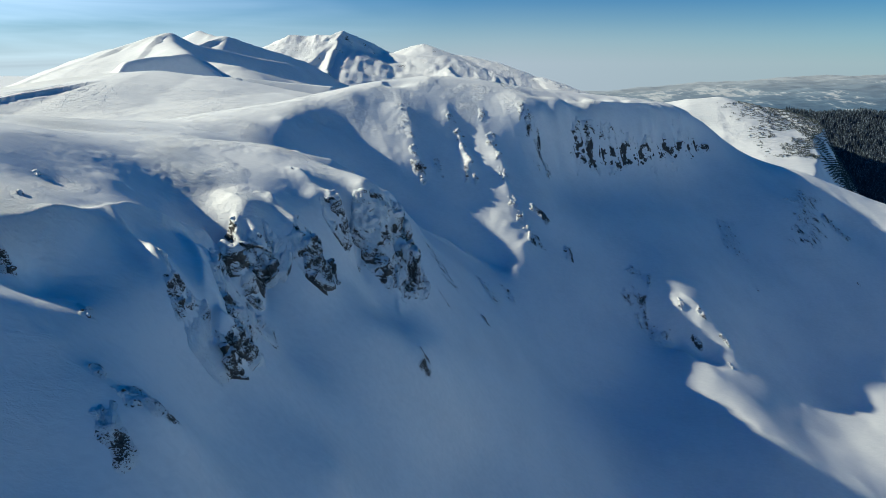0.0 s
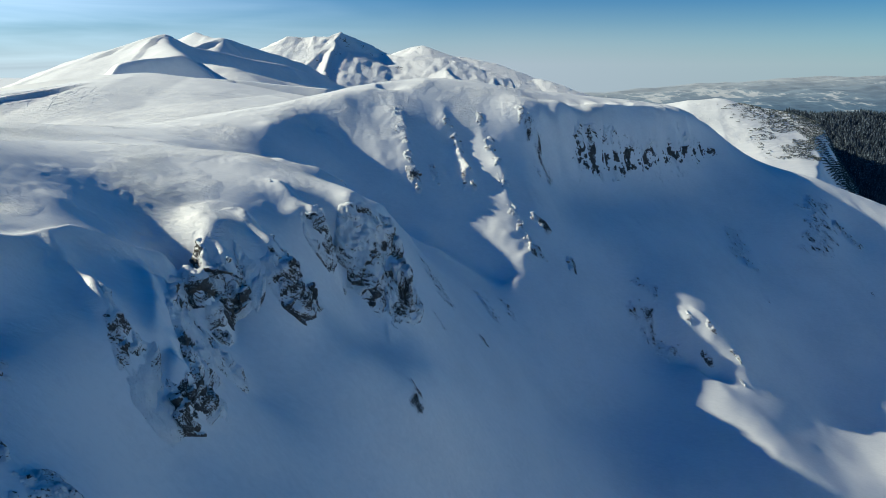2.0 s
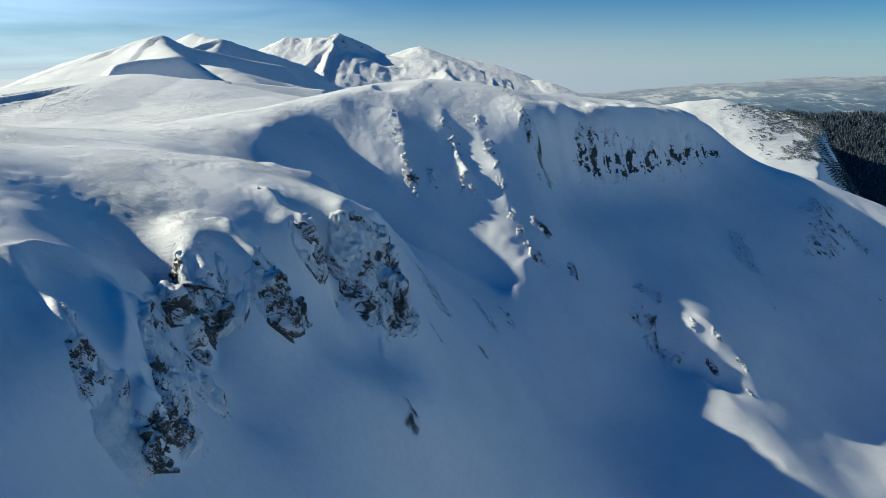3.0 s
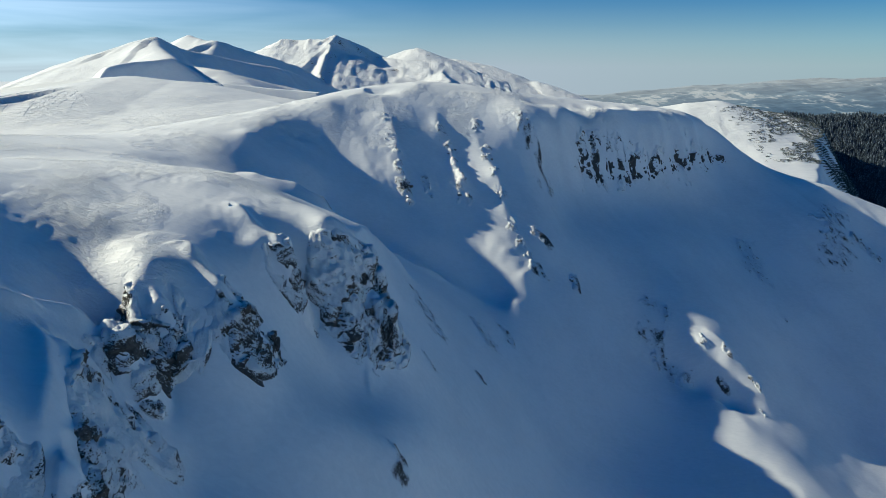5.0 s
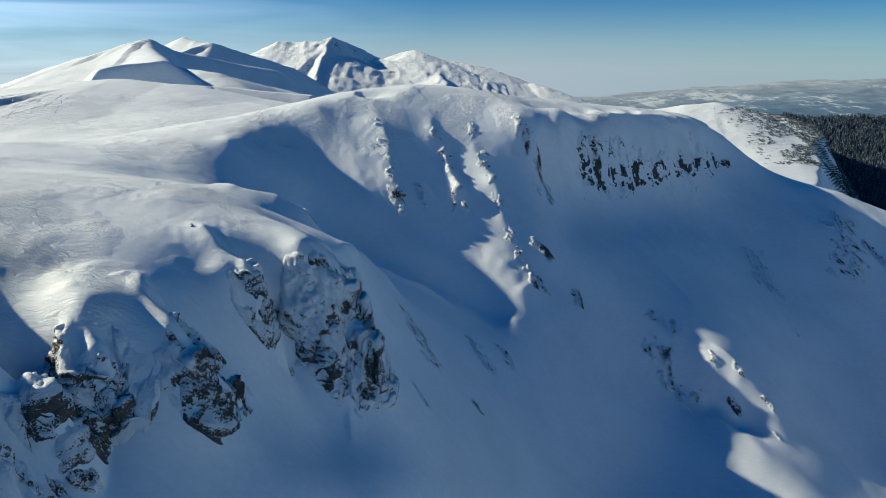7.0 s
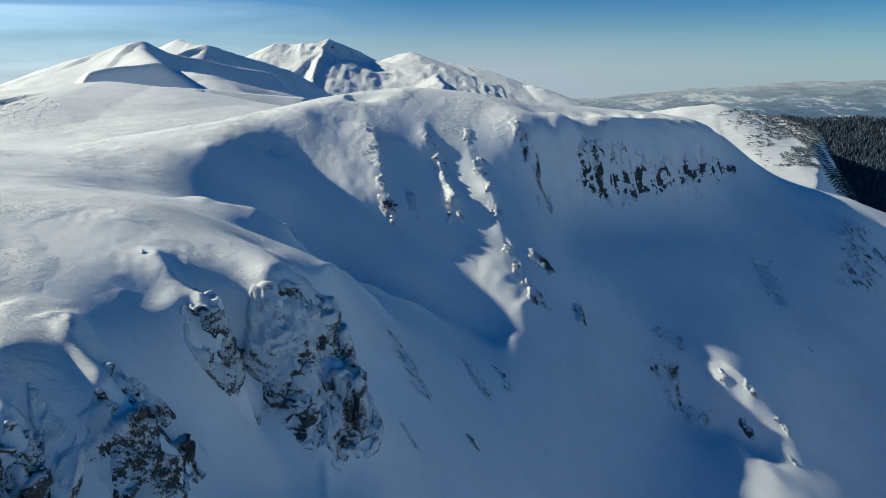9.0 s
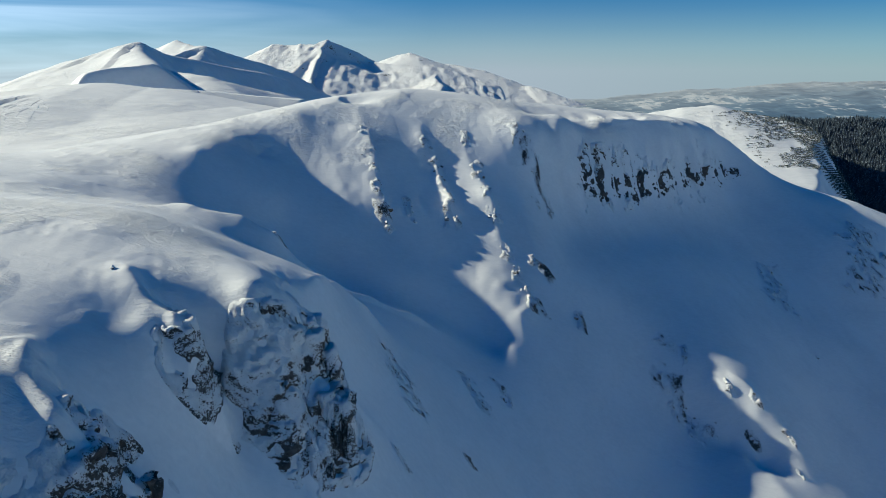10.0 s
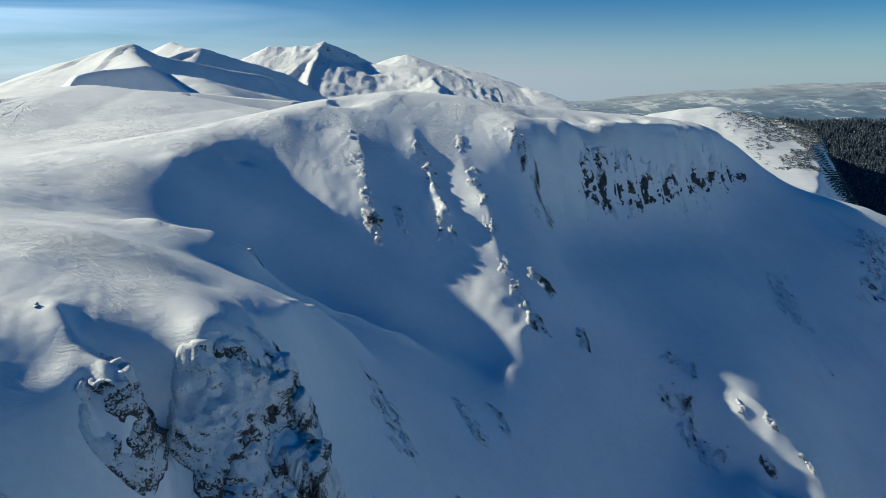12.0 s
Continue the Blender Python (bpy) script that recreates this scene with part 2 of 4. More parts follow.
# ---- the land: crests, spurs, coves and slopes as lines in plan with heights ----
LANDFORMS = {
    "plateau": [(-120, 30, 194), (-90, 80, 191), (-77, 110, 188.5), (-80, 130, 187), (-92, 150, 185), (-91, 175, 182), (-81, 196, 179), (-82, 235, 175.5)],
    "plateau_shoulder": [(-76, 55, 189), (-68, 90, 184.8), (-62, 100, 181.3), (-57, 108, 180.4), (-55, 125, 178.5), (-47, 147, 179), (-42, 156, 179), (-44, 172, 178), (-60, 185, 177), (-69, 206, 174)],
    "plateau_back": [(-160, 60, 193), (-150, 140, 190), (-111, 160, 187), (-115, 220, 181), (-125, 290, 175), (-160, 380, 167), (-280, 400, 165)],
    "edge": [(-55.5, 74, 181.6), (-52.6, 84, 180.4), (-49.6, 96.5, 177.6), (-44.6, 101.6, 173.6), (-41, 105.5, 168.8)],
    "first_spur": [(-58, 63, 181.5), (-47, 62, 175.9), (-43, 61, 173.3), (-40, 60, 171.2), (-35.5, 59, 168.2), (-32, 58, 166.2), (-29, 58, 164.5), (-22, 55, 154), (-8, 48, 138)],
    "first_flank": [(-70, 44, 180), (-58, 46, 172), (-47, 47, 167), (-38, 48, 163), (-30, 48, 159.5), (-20, 45, 150)],
    "brow": [(-73, 46, 187), (-70, 61, 184.8), (-67, 74, 185.4), (-64, 84, 184.0)],
    "first_cove": [(-59, 71, 176.5), (-50, 73, 173), (-42, 71, 171), (-35, 70, 164), (-28, 68, 155), (-14, 64, 141)],
    "second_spur": [(-50, 92, 177.5), (-46.5, 89, 175.2), (-42.4, 86.8, 172.8), (-38.6, 83.6, 170.6), (-36, 81.4, 167.4), (-33, 78.0, 161.5), (-29.5, 77.5, 156.5), (-25, 78, 152.5), (-15, 77, 144)],
    "second_cove": [(-55, 115, 177), (-48, 114.5, 171), (-41.5, 111, 165), (-34.5, 107, 158.6), (-27.5, 99.5, 151.4), (-18, 93, 144)],
    "knob_spur": [(-44, 101, 172.8), (-39.5, 96, 171.0), (-36.4, 91, 169.4), (-34.4, 86.4, 167.4)],
    "third_spur": [(-50, 129, 178), (-46, 125, 175.2), (-41, 119, 175), (-37.6, 115, 173.5), (-34.5, 112, 166), (-31, 107, 158), (-22, 102, 148.5)],
    "fourth_spur": [(-37, 129, 174.3), (-32, 119, 172), (-28.8, 118.5, 170), (-26, 116.5, 166.5), (-22.5, 113.3, 157), (-16, 109, 148.6)],
    "third_cove": [(-30, 125.8, 168.8), (-26, 123.2, 162.5), (-21.5, 119.5, 157), (-12, 116, 148)],
    "fifth_spur": [(-38, 150, 177.5), (-34, 142, 176), (-31, 136, 172.6), (-27, 136, 171.3), (-23.5, 134.5, 164), (-20, 131, 155.5), (-13, 125, 147.5)],
    "fourth_cove": [(-23.8, 142.8, 169), (-22.3, 140.6, 162.5), (-19.8, 138, 154.8), (-14, 131, 147)],
    "sixth_spur": [(-36, 158, 177), (-28, 150, 174.6), (-22.6, 146.4, 172.6), (-18.4, 145, 171.6), (-14, 150, 169), (-10, 151, 161), (-6.5, 147, 150.5), (-8, 138.5, 145.5)],
    "sixth_crest": [(-36, 172, 175), (-25, 168, 170), (-17, 160, 168), (-15, 173, 164), (-14.3, 190, 157.3), (-4, 203, 141.5), (4, 213, 133)],
    "hollow": [(-46, 191, 172.5), (-34, 194, 166.5), (-25, 197, 159), (-14, 203, 149)],
    "sixth_flank": [(-9, 158, 152), (-7, 172, 149), (-3, 186, 143), (6, 200, 132)],
    "nose": [(-55, 203, 172.5), (-46, 201, 171.5), (-40, 202, 170), (-34, 202.5, 168.6), (-29.5, 203, 166), (-26, 209, 157), (-21, 215, 149.6), (-10, 220, 142.6), (6, 226, 133)],
    "bowl_wall": [(-72, 232, 173), (-60, 228, 168), (-48, 232, 160), (-34, 234, 147.5), (-17, 230, 138)],
    "rim": [(-80, 240, 175.5), (-71, 262, 178.5), (-66, 260, 178), (-55, 287, 180.5), (-43, 300, 186.5), (-23, 316, 191.5), (-7, 322, 193), (19, 330, 191.5), (43, 338, 187.2), (79, 350, 182.8), (110, 362, 179.8), (135, 370, 175), (154, 378, 166), (181, 375, 147), (214, 365, 137), (253, 350, 122), (330, 330, 95)],
    "cornice": [(36, 308, 180.5), (51, 313, 178.8), (63, 318, 177.6), (76, 328, 177.6), (91, 339, 177.6), (112, 351, 176.6), (134, 362, 172.5)],
    "rim_cap": [(48, 328, 183.2), (61, 331, 181.4), (72, 337, 180.6), (84, 344, 180.0), (97, 350.5, 179.0), (112, 357, 178)],
    "rim_back": [(-110, 300, 178), (-75, 340, 178), (-20, 365, 186), (40, 385, 182), (110, 410, 170), (190, 430, 135), (270, 400, 100)],
    "ridge_face": [(-52, 278, 170), (-11, 275, 160.8), (5, 292, 163), (24, 284, 158), (41, 297, 157), (82, 322, 153), (114, 342, 154), (149, 365, 152)],
    "ridge_shoulder": [(-36, 299, 183.4), (-29, 300, 182.2), (-19, 299, 180.5), (3, 300, 174.5), (22, 303, 175), (38, 304, 175.5), (56, 311, 174.5), (73, 323, 170), (114, 344, 165), (136, 358, 163)],
    "ridge_foot": [(-38, 252, 152), (-22, 247, 143), (-6, 246, 139.5), (10, 260, 141), (29, 262, 140), (42, 264, 137), (70, 283, 132), (105, 305, 130), (152, 314, 116), (194, 332, 125), (217, 333, 115), (250, 320, 103)],
    "bowl": [(-4, 121, 141), (6, 150, 132), (14, 177, 124), (13, 207, 125.5), (24, 222, 121.5), (37, 253, 130), (53, 251, 121), (86, 242, 95), (105, 229, 84)],
    "bowl_side": [(2, 238, 133), (13, 237, 127.4), (24, 234, 122.6)],
    "sun_knob": [(90, 252, 108.6), (99, 244, 103.2), (107, 240, 99.2), (117, 233, 90.5), (120, 226, 83.5)],
    "shaded_hollow": [(128, 268, 103), (142, 250, 84.5), (153, 236, 73), (166, 229, 66.5)],
    "valley_rise": [(184, 256, 74), (212, 248, 65.5), (245, 244, 58)],
    "valley": [(-4, 40, 128), (0, 100, 122), (20, 140, 112), (40, 185, 95.5), (60, 200, 88), (97, 228, 89.4), (104, 224, 86.8), (104.5, 217, 86.2), (111, 211, 82.2), (122, 207, 76.2), (134, 204, 69.8), (148, 206, 65), (172, 214, 62), (240, 228, 60)],
    "valley_floor": [(30, 20, 95), (40, 90, 88), (54, 160, 83), (90, 180, 78), (109, 189, 79.6), (124, 181, 72.2), (140, 178, 65.5), (160, 184, 60), (220, 170, 45), (320, 240, 50)],
    "valley_low": [(80, 0, 60), (90, 100, 58), (160, 100, 30), (300, 60, 0)],
}


# snow ribs running down the slopes: line from top to foot, height, reach towards the sun, reach on the shaded side, share of the length over which they rise
RIBS = [
    ([(-26, 315), (-22, 307), (-16.6, 291), (-9, 268)], 2.0, 8, 3.0, 0.75), ([(-1, 314), (2.5, 302), (7, 294), (12.6, 272)], 3.1, 7, 2.8, 0.75),
    ([(15, 312), (19, 300), (24.6, 284), (30.5, 266)], 0.9, 3.2, 2.6, 0.7), ([(0, 261), (11, 258), (24, 254), (40, 248.5)], 1.6, 8.0, 5.0, 1.0), ([(31, 322), (36, 311), (42, 305), (47, 298)], 1.3, 6, 4.0, 0.7),
    ([(52, 332), (57, 322), (61, 314)], 0.7, 5, 3.5), ([(133, 361), (113, 351.5), (95, 343), (84, 336), (77, 329)], 1.3, 6.0, 0.9), ([(93, 251), (99, 243), (104, 235)], 0.7, 2.0, 2.0), ([(101, 250), (108, 242), (116, 234)], 0.9, 2.5, 1.8),
    ([(-52, 94), (-46.2, 88.7), (-42.2, 86.5), (-38.0, 82.8), (-36.0, 80.8)], 2.1, 1.3, 1.6), ([(-56, 63), (-47, 62), (-40, 60), (-32, 58), (-28, 57)], 0.7, 1.8, 2.0),
    ([(-56, 72), (-52.8, 84), (-49.8, 96.5), (-44.8, 101.4), (-40.5, 105.5)], 1.2, 2.6, 1.4), ([(-45, 101.5), (-39.5, 96), (-36.4, 91), (-34.3, 85.6), (-32.2, 82)], 1.5, 1.2, 1.5),
    ([(-47, 126), (-41, 120), (-37.5, 115.5)], 0.5, 2.5, 1.8), ([(-37, 129), (-33, 122), (-30.5, 119.6), (-26.4, 116.4)], 1.5, 1.3, 1.4), ([(-36, 147), (-31, 141.5), (-28, 139), (-24.6, 136.4)], 1.3, 2.2, 1.3),
    ([(-24, 168), (-16.5, 161), (-15, 173), (-14, 190), (-4, 204)], 1.3, 2.2, 2.0), ([(-58, 204), (-46, 201.5), (-33, 203)], 1.2, 3, 2.5), ([(-31, 203), (-26, 209), (-20.5, 215.3), (-10, 220), (7, 226.4)], 1.6, 1.4, 5.0),
]


def rib_height(x, y):
    total = np.zeros(np.shape(x))
    x, y = x + 1.3 * fbm(x / 11, y / 11, octaves=2, seed=81) * ease(180, 240, y), y + 0.0 * x
    for line, high, sunny, shaded, *rise in RIBS:
        best, side = np.full(np.shape(x), 1e9), np.zeros(np.shape(x))
        length = sum(math.dist(a, b) for a, b in zip(line, line[1:]))
        fade, done = np.zeros(np.shape(x)), 0.0
        for (ax, ay), (bx, by) in zip(line, line[1:]):
            ux, uy = bx - ax, by - ay
            f = np.clip(((x - ax) * ux + (y - ay) * uy) / (ux * ux + uy * uy), 0, 1)
            dx, dy = x - ax - f * ux, y - ay - f * uy
            d, along_it = np.hypot(dx, dy), (done + f * math.hypot(ux, uy)) / length
            near = d < best
            side = np.where(near, ux * dy - uy * dx, side)
            fade = np.where(near, along_it, fade)
            best = np.minimum(best, d)
            done += math.hypot(ux, uy)
        reach = np.where(side < 0, sunny, shaded)
        wobble = 1 + 0.4 * fbm(x / 6, y / 6, octaves=2, seed=77)
        total = total + high * wobble * np.exp(-((best / reach) ** 1.5)) * ease(0, rise[0] if rise else 0.3, fade) * ease(1.0, 0.85, fade)
    return total


# rock walls standing out of the slopes: the line of their heads from the plateau outwards (x, y, z, half width), steepness
CLIFFS = {
    "promontory": ([(-42, 126, 176.4, 4.0), (-38.6, 118, 174.6, 3.3), (-35.4, 113.2, 172.0, 2.8)], 4.4),
    "tongue": ([(-40.4, 118.0, 175.2, 1.4), (-38.4, 113.6, 173.4, 1.1), (-36.2, 110.6, 170.4, 0.8)], 2.8),
    "twin": ([(-37, 125, 175.8, 3.2), (-31.6, 120.6, 173.5, 1.9), (-28.8, 118.6, 172.2, 1.7), (-26.4, 117.4, 169.8, 1.6)], 4.4),
    "twin_foot": ([(-28.4, 118.6, 166.0, 2.8), (-24.6, 119.6, 164.2, 2.6)], 4.4),
    "horn": ([(-33, 143.6, 174.6, 2.2), (-28.6, 139.4, 174.4, 1.9), (-25.0, 137.0, 173.9, 1.6)], 4.0),
    "great_wall": ([(-30, 153, 174.8, 4.0), (-21, 149.0, 172.6, 3.4), (-14.4, 149.6, 169.2, 2.9)], 4.0),
    "great_wall_step": ([(-17.0, 145.6, 161.0, 3.2), (-11.4, 146.6, 160.0, 3.4)], 3.6),
    "great_wall_foot": ([(-18.6, 143.4, 157.4, 2.8), (-16.0, 142.6, 155.4, 2.6)], 3.0),
    "great_wall_toe": ([(-12.5, 142.0, 153.0, 1.5), (-10.8, 138.0, 149.0, 1.1), (-10.0, 133.5, 146.0, 0.8)], 2.0),
    "knob_wall": ([(-44, 101.5, 175.0, 1.6), (-39.5, 97.5, 172.7, 1.7), (-36.6, 91, 170.8, 2.0), (-33.4, 86.0, 169.2, 2.2), (-31.4, 83.0, 167.4, 2.1)], 4.4),
    "edge_tip": ([(-46, 102.6, 175.6, 1.2), (-42.4, 105.2, 173.6, 1.0)], 2.0),
    "pillar": ([(-39.2, 107.2, 171.6, 1.1), (-37.2, 106.0, 171.0, 1.0)], 3.0),
    "low_wall": ([(-36.5, 100.6, 163.0, 1.6), (-33.4, 98.6, 160.0, 1.6)], 2.0),
    "near_knob": ([(-34.4, 56.4, 168.6, 1.0), (-32.8, 54.2, 167.6, 1.0)], 3.4),
    "near_wall": ([(-33.4, 59.2, 168.6, 0.9), (-30.4, 58.6, 167.2, 1.0)], 3.6),
}
# foot of the cliff band under the far rim: x, y, z, height
BAND = [(63, 309.5, 156, 9), (73, 314.5, 151, 13), (83, 319.5, 147, 15), (93.5, 327, 149, 11), (104.5, 334.5, 150.5, 8.5), (115.7, 341.5, 151, 6.5), (131, 350.3, 151, 7.5), (146, 359.8, 149.4, 9.5), (156, 366, 150.8, 4.5)]


def wall_height(x, y, line, steep):
    """A level head along a line, dropping off on all sides, with flutes."""
    best = np.full(np.shape(x), -900.0)
    off = 0.95 * fbm(x / 4.6, y / 4.6, octaves=2, seed=91) + 0.55 * ridged(x / 2.3, y / 2.3, octaves=2, seed=92)
    for (ax, ay, az, ar), (bx, by, bz, br) in zip(line, line[1:]):
        ux, uy = bx - ax, by - ay
        f = np.clip(((x - ax) * ux + (y - ay) * uy) / (ux * ux + uy * uy), 0, 1)
        r = ar + f * (br - ar)
        d = np.hypot(x - ax - f * ux, y - ay - f * uy) - r + off * np.minimum(1, r / 3)
        best = np.maximum(best, az + f * (bz - az) - steep * 0.5 * (d + 0.4 + np.sqrt((d + 0.4) ** 2 + 1.6)) - 0.12 * (d + r))
    return best


def with_walls(x, y, z):
    shape = np.shape(z)
    x, y, z = np.ravel(np.broadcast_to(x, shape)), np.ravel(np.broadcast_to(y, shape)), np.ravel(z).copy()
    for line, steep in CLIFFS.values():
        p = np.array(line)
        near = (x > p[:, 0].min() - 16) & (x < p[:, 0].max() + 16) & (y > p[:, 1].min() - 16) & (y < p[:, 1].max() + 16)
        if near.any():
            w, soft = wall_height(x[near], y[near], line, steep), 1.2
            blend = np.clip(soft - np.abs(z[near] - w), 0, None) / soft
            z[near] = np.maximum(z[near], w) + blend * blend * soft / 4
    return z.reshape(shape)


def along(points, step):
    """Even steps on a smooth line through the points."""
    p = np.array(points, float)
    p = np.vstack([2 * p[0] - p[1], p, 2 * p[-1] - p[-2]])
    out = []
    for a, b, c, d in zip(p, p[1:], p[2:], p[3:]):
        n = max(1, int(np.linalg.norm(c - b) / step))
        for f in np.arange(n) / n:
            out.append(0.5 * (2 * b + (c - a) * f + (2 * a - 5 * b + 4 * c - d) * f**2 + (3 * b - a - 3 * c + d) * f**3))
    return np.array(out + [p[-2]])


def far_base(x, y):
    """The basin behind the plateau and the deep valley to the east."""
    turn = ease(-0.05, 0.3, x / np.maximum(y, 50))
    return 152 - 50 * ease(700, 2200, y) - 400 * turn * ease(420, 900, np.hypot(x, y)) - 130 * ease(150, 500, x) - 120 * ease(-80, -500, y)


class Land:
    """A smooth surface drawn over the landform lines."""
    def __init__(self, lines, soft=1.2, loose=0.10):
        p = np.vstack([along(line, 9.0) for line in lines.values()])
        self.xy, self.soft, self.snow_fill = p[:, :2], soft, None
        self.trend = np.linalg.lstsq(np.c_[self.xy, np.ones(len(p))], p[:, 2], rcond=None)[0]
        rest = p[:, 2] - np.c_[self.xy, np.ones(len(p))] @ self.trend
        d = np.sqrt(((self.xy[:, None] - self.xy[None]) ** 2).sum(-1) + soft**2)
        self.weights = np.linalg.solve(-d + loose * np.eye(len(p)), rest)

    def core(self, x, y):
        out = self.trend[0] * x + self.trend[1] * y + self.trend[2]
        for (px, py), w in zip(self.xy, self.weights):
            out = out - w * np.sqrt((x - px) ** 2 + (y - py) ** 2 + self.soft**2)
        return out

    def height(self, x, y):
        x, y = np.asarray(x, float), np.asarray(y, float)
        inside = ease(1.0, 0.0, np.maximum(np.maximum((x - 240) / 120, (-140 - x) / 120), np.maximum((y - 395) / 90, (0 - y) / 80)))
        z = np.where(inside > 0, self.core(x, y) * inside + far_base(x, y) * (1 - inside), far_base(x, y))
        # rolling drifts, small hummocks on the wind-scoured top, fluting on the steep sides
        top = ease(168, 176, z) * ease(330, 260, y)
        z = z + (0.3 - 0.2 * top) * fbm(x / 21, y / 21, octaves=3, seed=3) + top * (0.04 * fbm(x / 7, y / 9, octaves=3, seed=8) + 0.06 * ridged(x / 1.9 + y / 6, y / 2.4, octaves=2, seed=5) * ease(-0.2, 0.5, fbm(x / 16, y / 16, octaves=2, seed=21)))
        # a wind scoop under the lip of the summit dome
        z = z - 2.6 * ease(-30, -26.5, x) * ease(-13, -24, x) * np.exp(-(((y - 315.5) / 3.0) ** 2))
        face = ease(180, 172, z) * ease(255, 275, y) * ease(420, 380, y)
        z = z + face * (0.25 * ridged((x + 0.55 * y) / 17, y / 70, octaves=3, seed=12) + 0.06 * fbm(x / 3.1, y / 3.1, octaves=2, seed=14))
        return with_walls(x, y, z + rib_height(x, y) + self.shadow_fill(x, y))

    def shadow_fill(self, x, y):
        """Snow added up to the sun's shadow surface, so that shadow edges turn soft."""
        if self.snow_fill is None:
            return 0.0
        u = np.clip((x - FILL_X[0]) / FILL_STEP, 0, self.snow_fill.shape[1] - 1.001)
        v = np.clip((y - FILL_Y[0]) / FILL_STEP, 0, self.snow_fill.shape[0] - 1.001)
        i, j = v.astype(int), u.astype(int)
        f, g, d = v - i, u - j, self.snow_fill
        return d[i, j] * (1 - f) * (1 - g) + d[i + 1, j] * f * (1 - g) + d[i, j + 1] * (1 - f) * g + d[i + 1, j + 1] * f * g

    def fill_to_shadow(self, azimuth, angle):
        """Fills the hollows of the bowl up to the shadow surface of a sun at these angles."""
        x, y = np.meshgrid(np.arange(*FILL_X, FILL_STEP), np.arange(*FILL_Y, FILL_STEP))
        z = self.height(x, y)
        full, fall = z.copy(), math.tan(radians(angle))
        for r in np.arange(1.0, 130.0, 1.0):
            i, j = int(round(r * math.cos(radians(azimuth)) / FILL_STEP)), int(round(-r * math.sin(radians(azimuth)) / FILL_STEP))
            full[:z.shape[0] - i, j:] = np.maximum(full[:z.shape[0] - i, j:], z[i:, :z.shape[1] - j] - r * fall)
        bowl = ease(-75, -55, x) * ease(56, 38, x) * ease(238, 263, y) * ease(345, 330, y)
        cove = ease(-68, -62, x) * ease(-42, -47, x) * ease(92, 100, y) * ease(128, 120, y)
        where = np.maximum(bowl, cove)
        deep = np.minimum(full - z, 7.0) * where
        for _ in range(24):
            deep[1:-1] = (deep[:-2] + 2 * deep[1:-1] + deep[2:]) / 4
            deep[:, 1:-1] = (deep[:, :-2] + 2 * deep[:, 1:-1] + deep[:, 2:]) / 4
        self.snow_fill = deep


FILL_X, FILL_Y, FILL_STEP = (-120, 75), (85, 345), 0.75
land = Land(LANDFORMS)
# shape fitted to the sun's own angles, to soften where shade begins
land.fill_to_shadow(SUN_AZ, SUN_EL + 1.0)


def sheet(name, x, y, z, mat):
    """One mesh over a grid of places."""
    rows, cols = x.shape
    n = np.arange(rows * cols).reshape(rows, cols)
    faces = np.stack([n[:-1, :-1], n[:-1, 1:], n[1:, 1:], n[1:, :-1]], -1).reshape(-1, 4)
    me = bpy.data.meshes.new(name)
    me.vertices.add(rows * cols)
    me.vertices.foreach_set("co", np.stack([x, y, z], -1).astype(np.float32).ravel())
    me.loops.add(faces.size)
    me.loops.foreach_set("vertex_index", faces.astype(np.int32).ravel())
    me.polygons.add(len(faces))
    me.polygons.foreach_set("loop_start", np.arange(0, faces.size, 4, dtype=np.int32))
    me.polygons.foreach_set("use_smooth", np.ones(len(faces), bool))
    me.update(calc_edges=True)
    me.materials.append(mat)
    return new(name, me)


def steps(bands, ends, growth=1.07):
    """Grid lines: bands of (from, to, step), then ever wider steps out to both ends."""
    inner = np.concatenate([np.arange(a, b, s) for a, b, s in bands])
    low, high, s, t = [inner[0]], [inner[-1]], bands[0][2], bands[-1][2]
    while low[-1] > ends[0]:
        s *= growth
        low.append(low[-1] - s)
    while high[-1] < ends[1]:
        t *= growth
        high.append(high[-1] + t)
    return np.concatenate([low[:0:-1], inner, high[1:]])


gx, gy = np.meshgrid(steps([(-120, -68, 0.9), (-68, 8, 0.42), (8, 150, 0.75), (150, 250, 1.2)], (-4800, 4800)),
                     steps([(20, 52, 0.9), (52, 215, 0.45), (215, 385, 0.75)], (-1500, 4900)))
ground = sheet("ground", gx, gy, land.height(gx, gy), snow)
tagged(ground, "wind-packed white snow over plateau, spurs and a steep bowl", "snow slope", kind="structure")


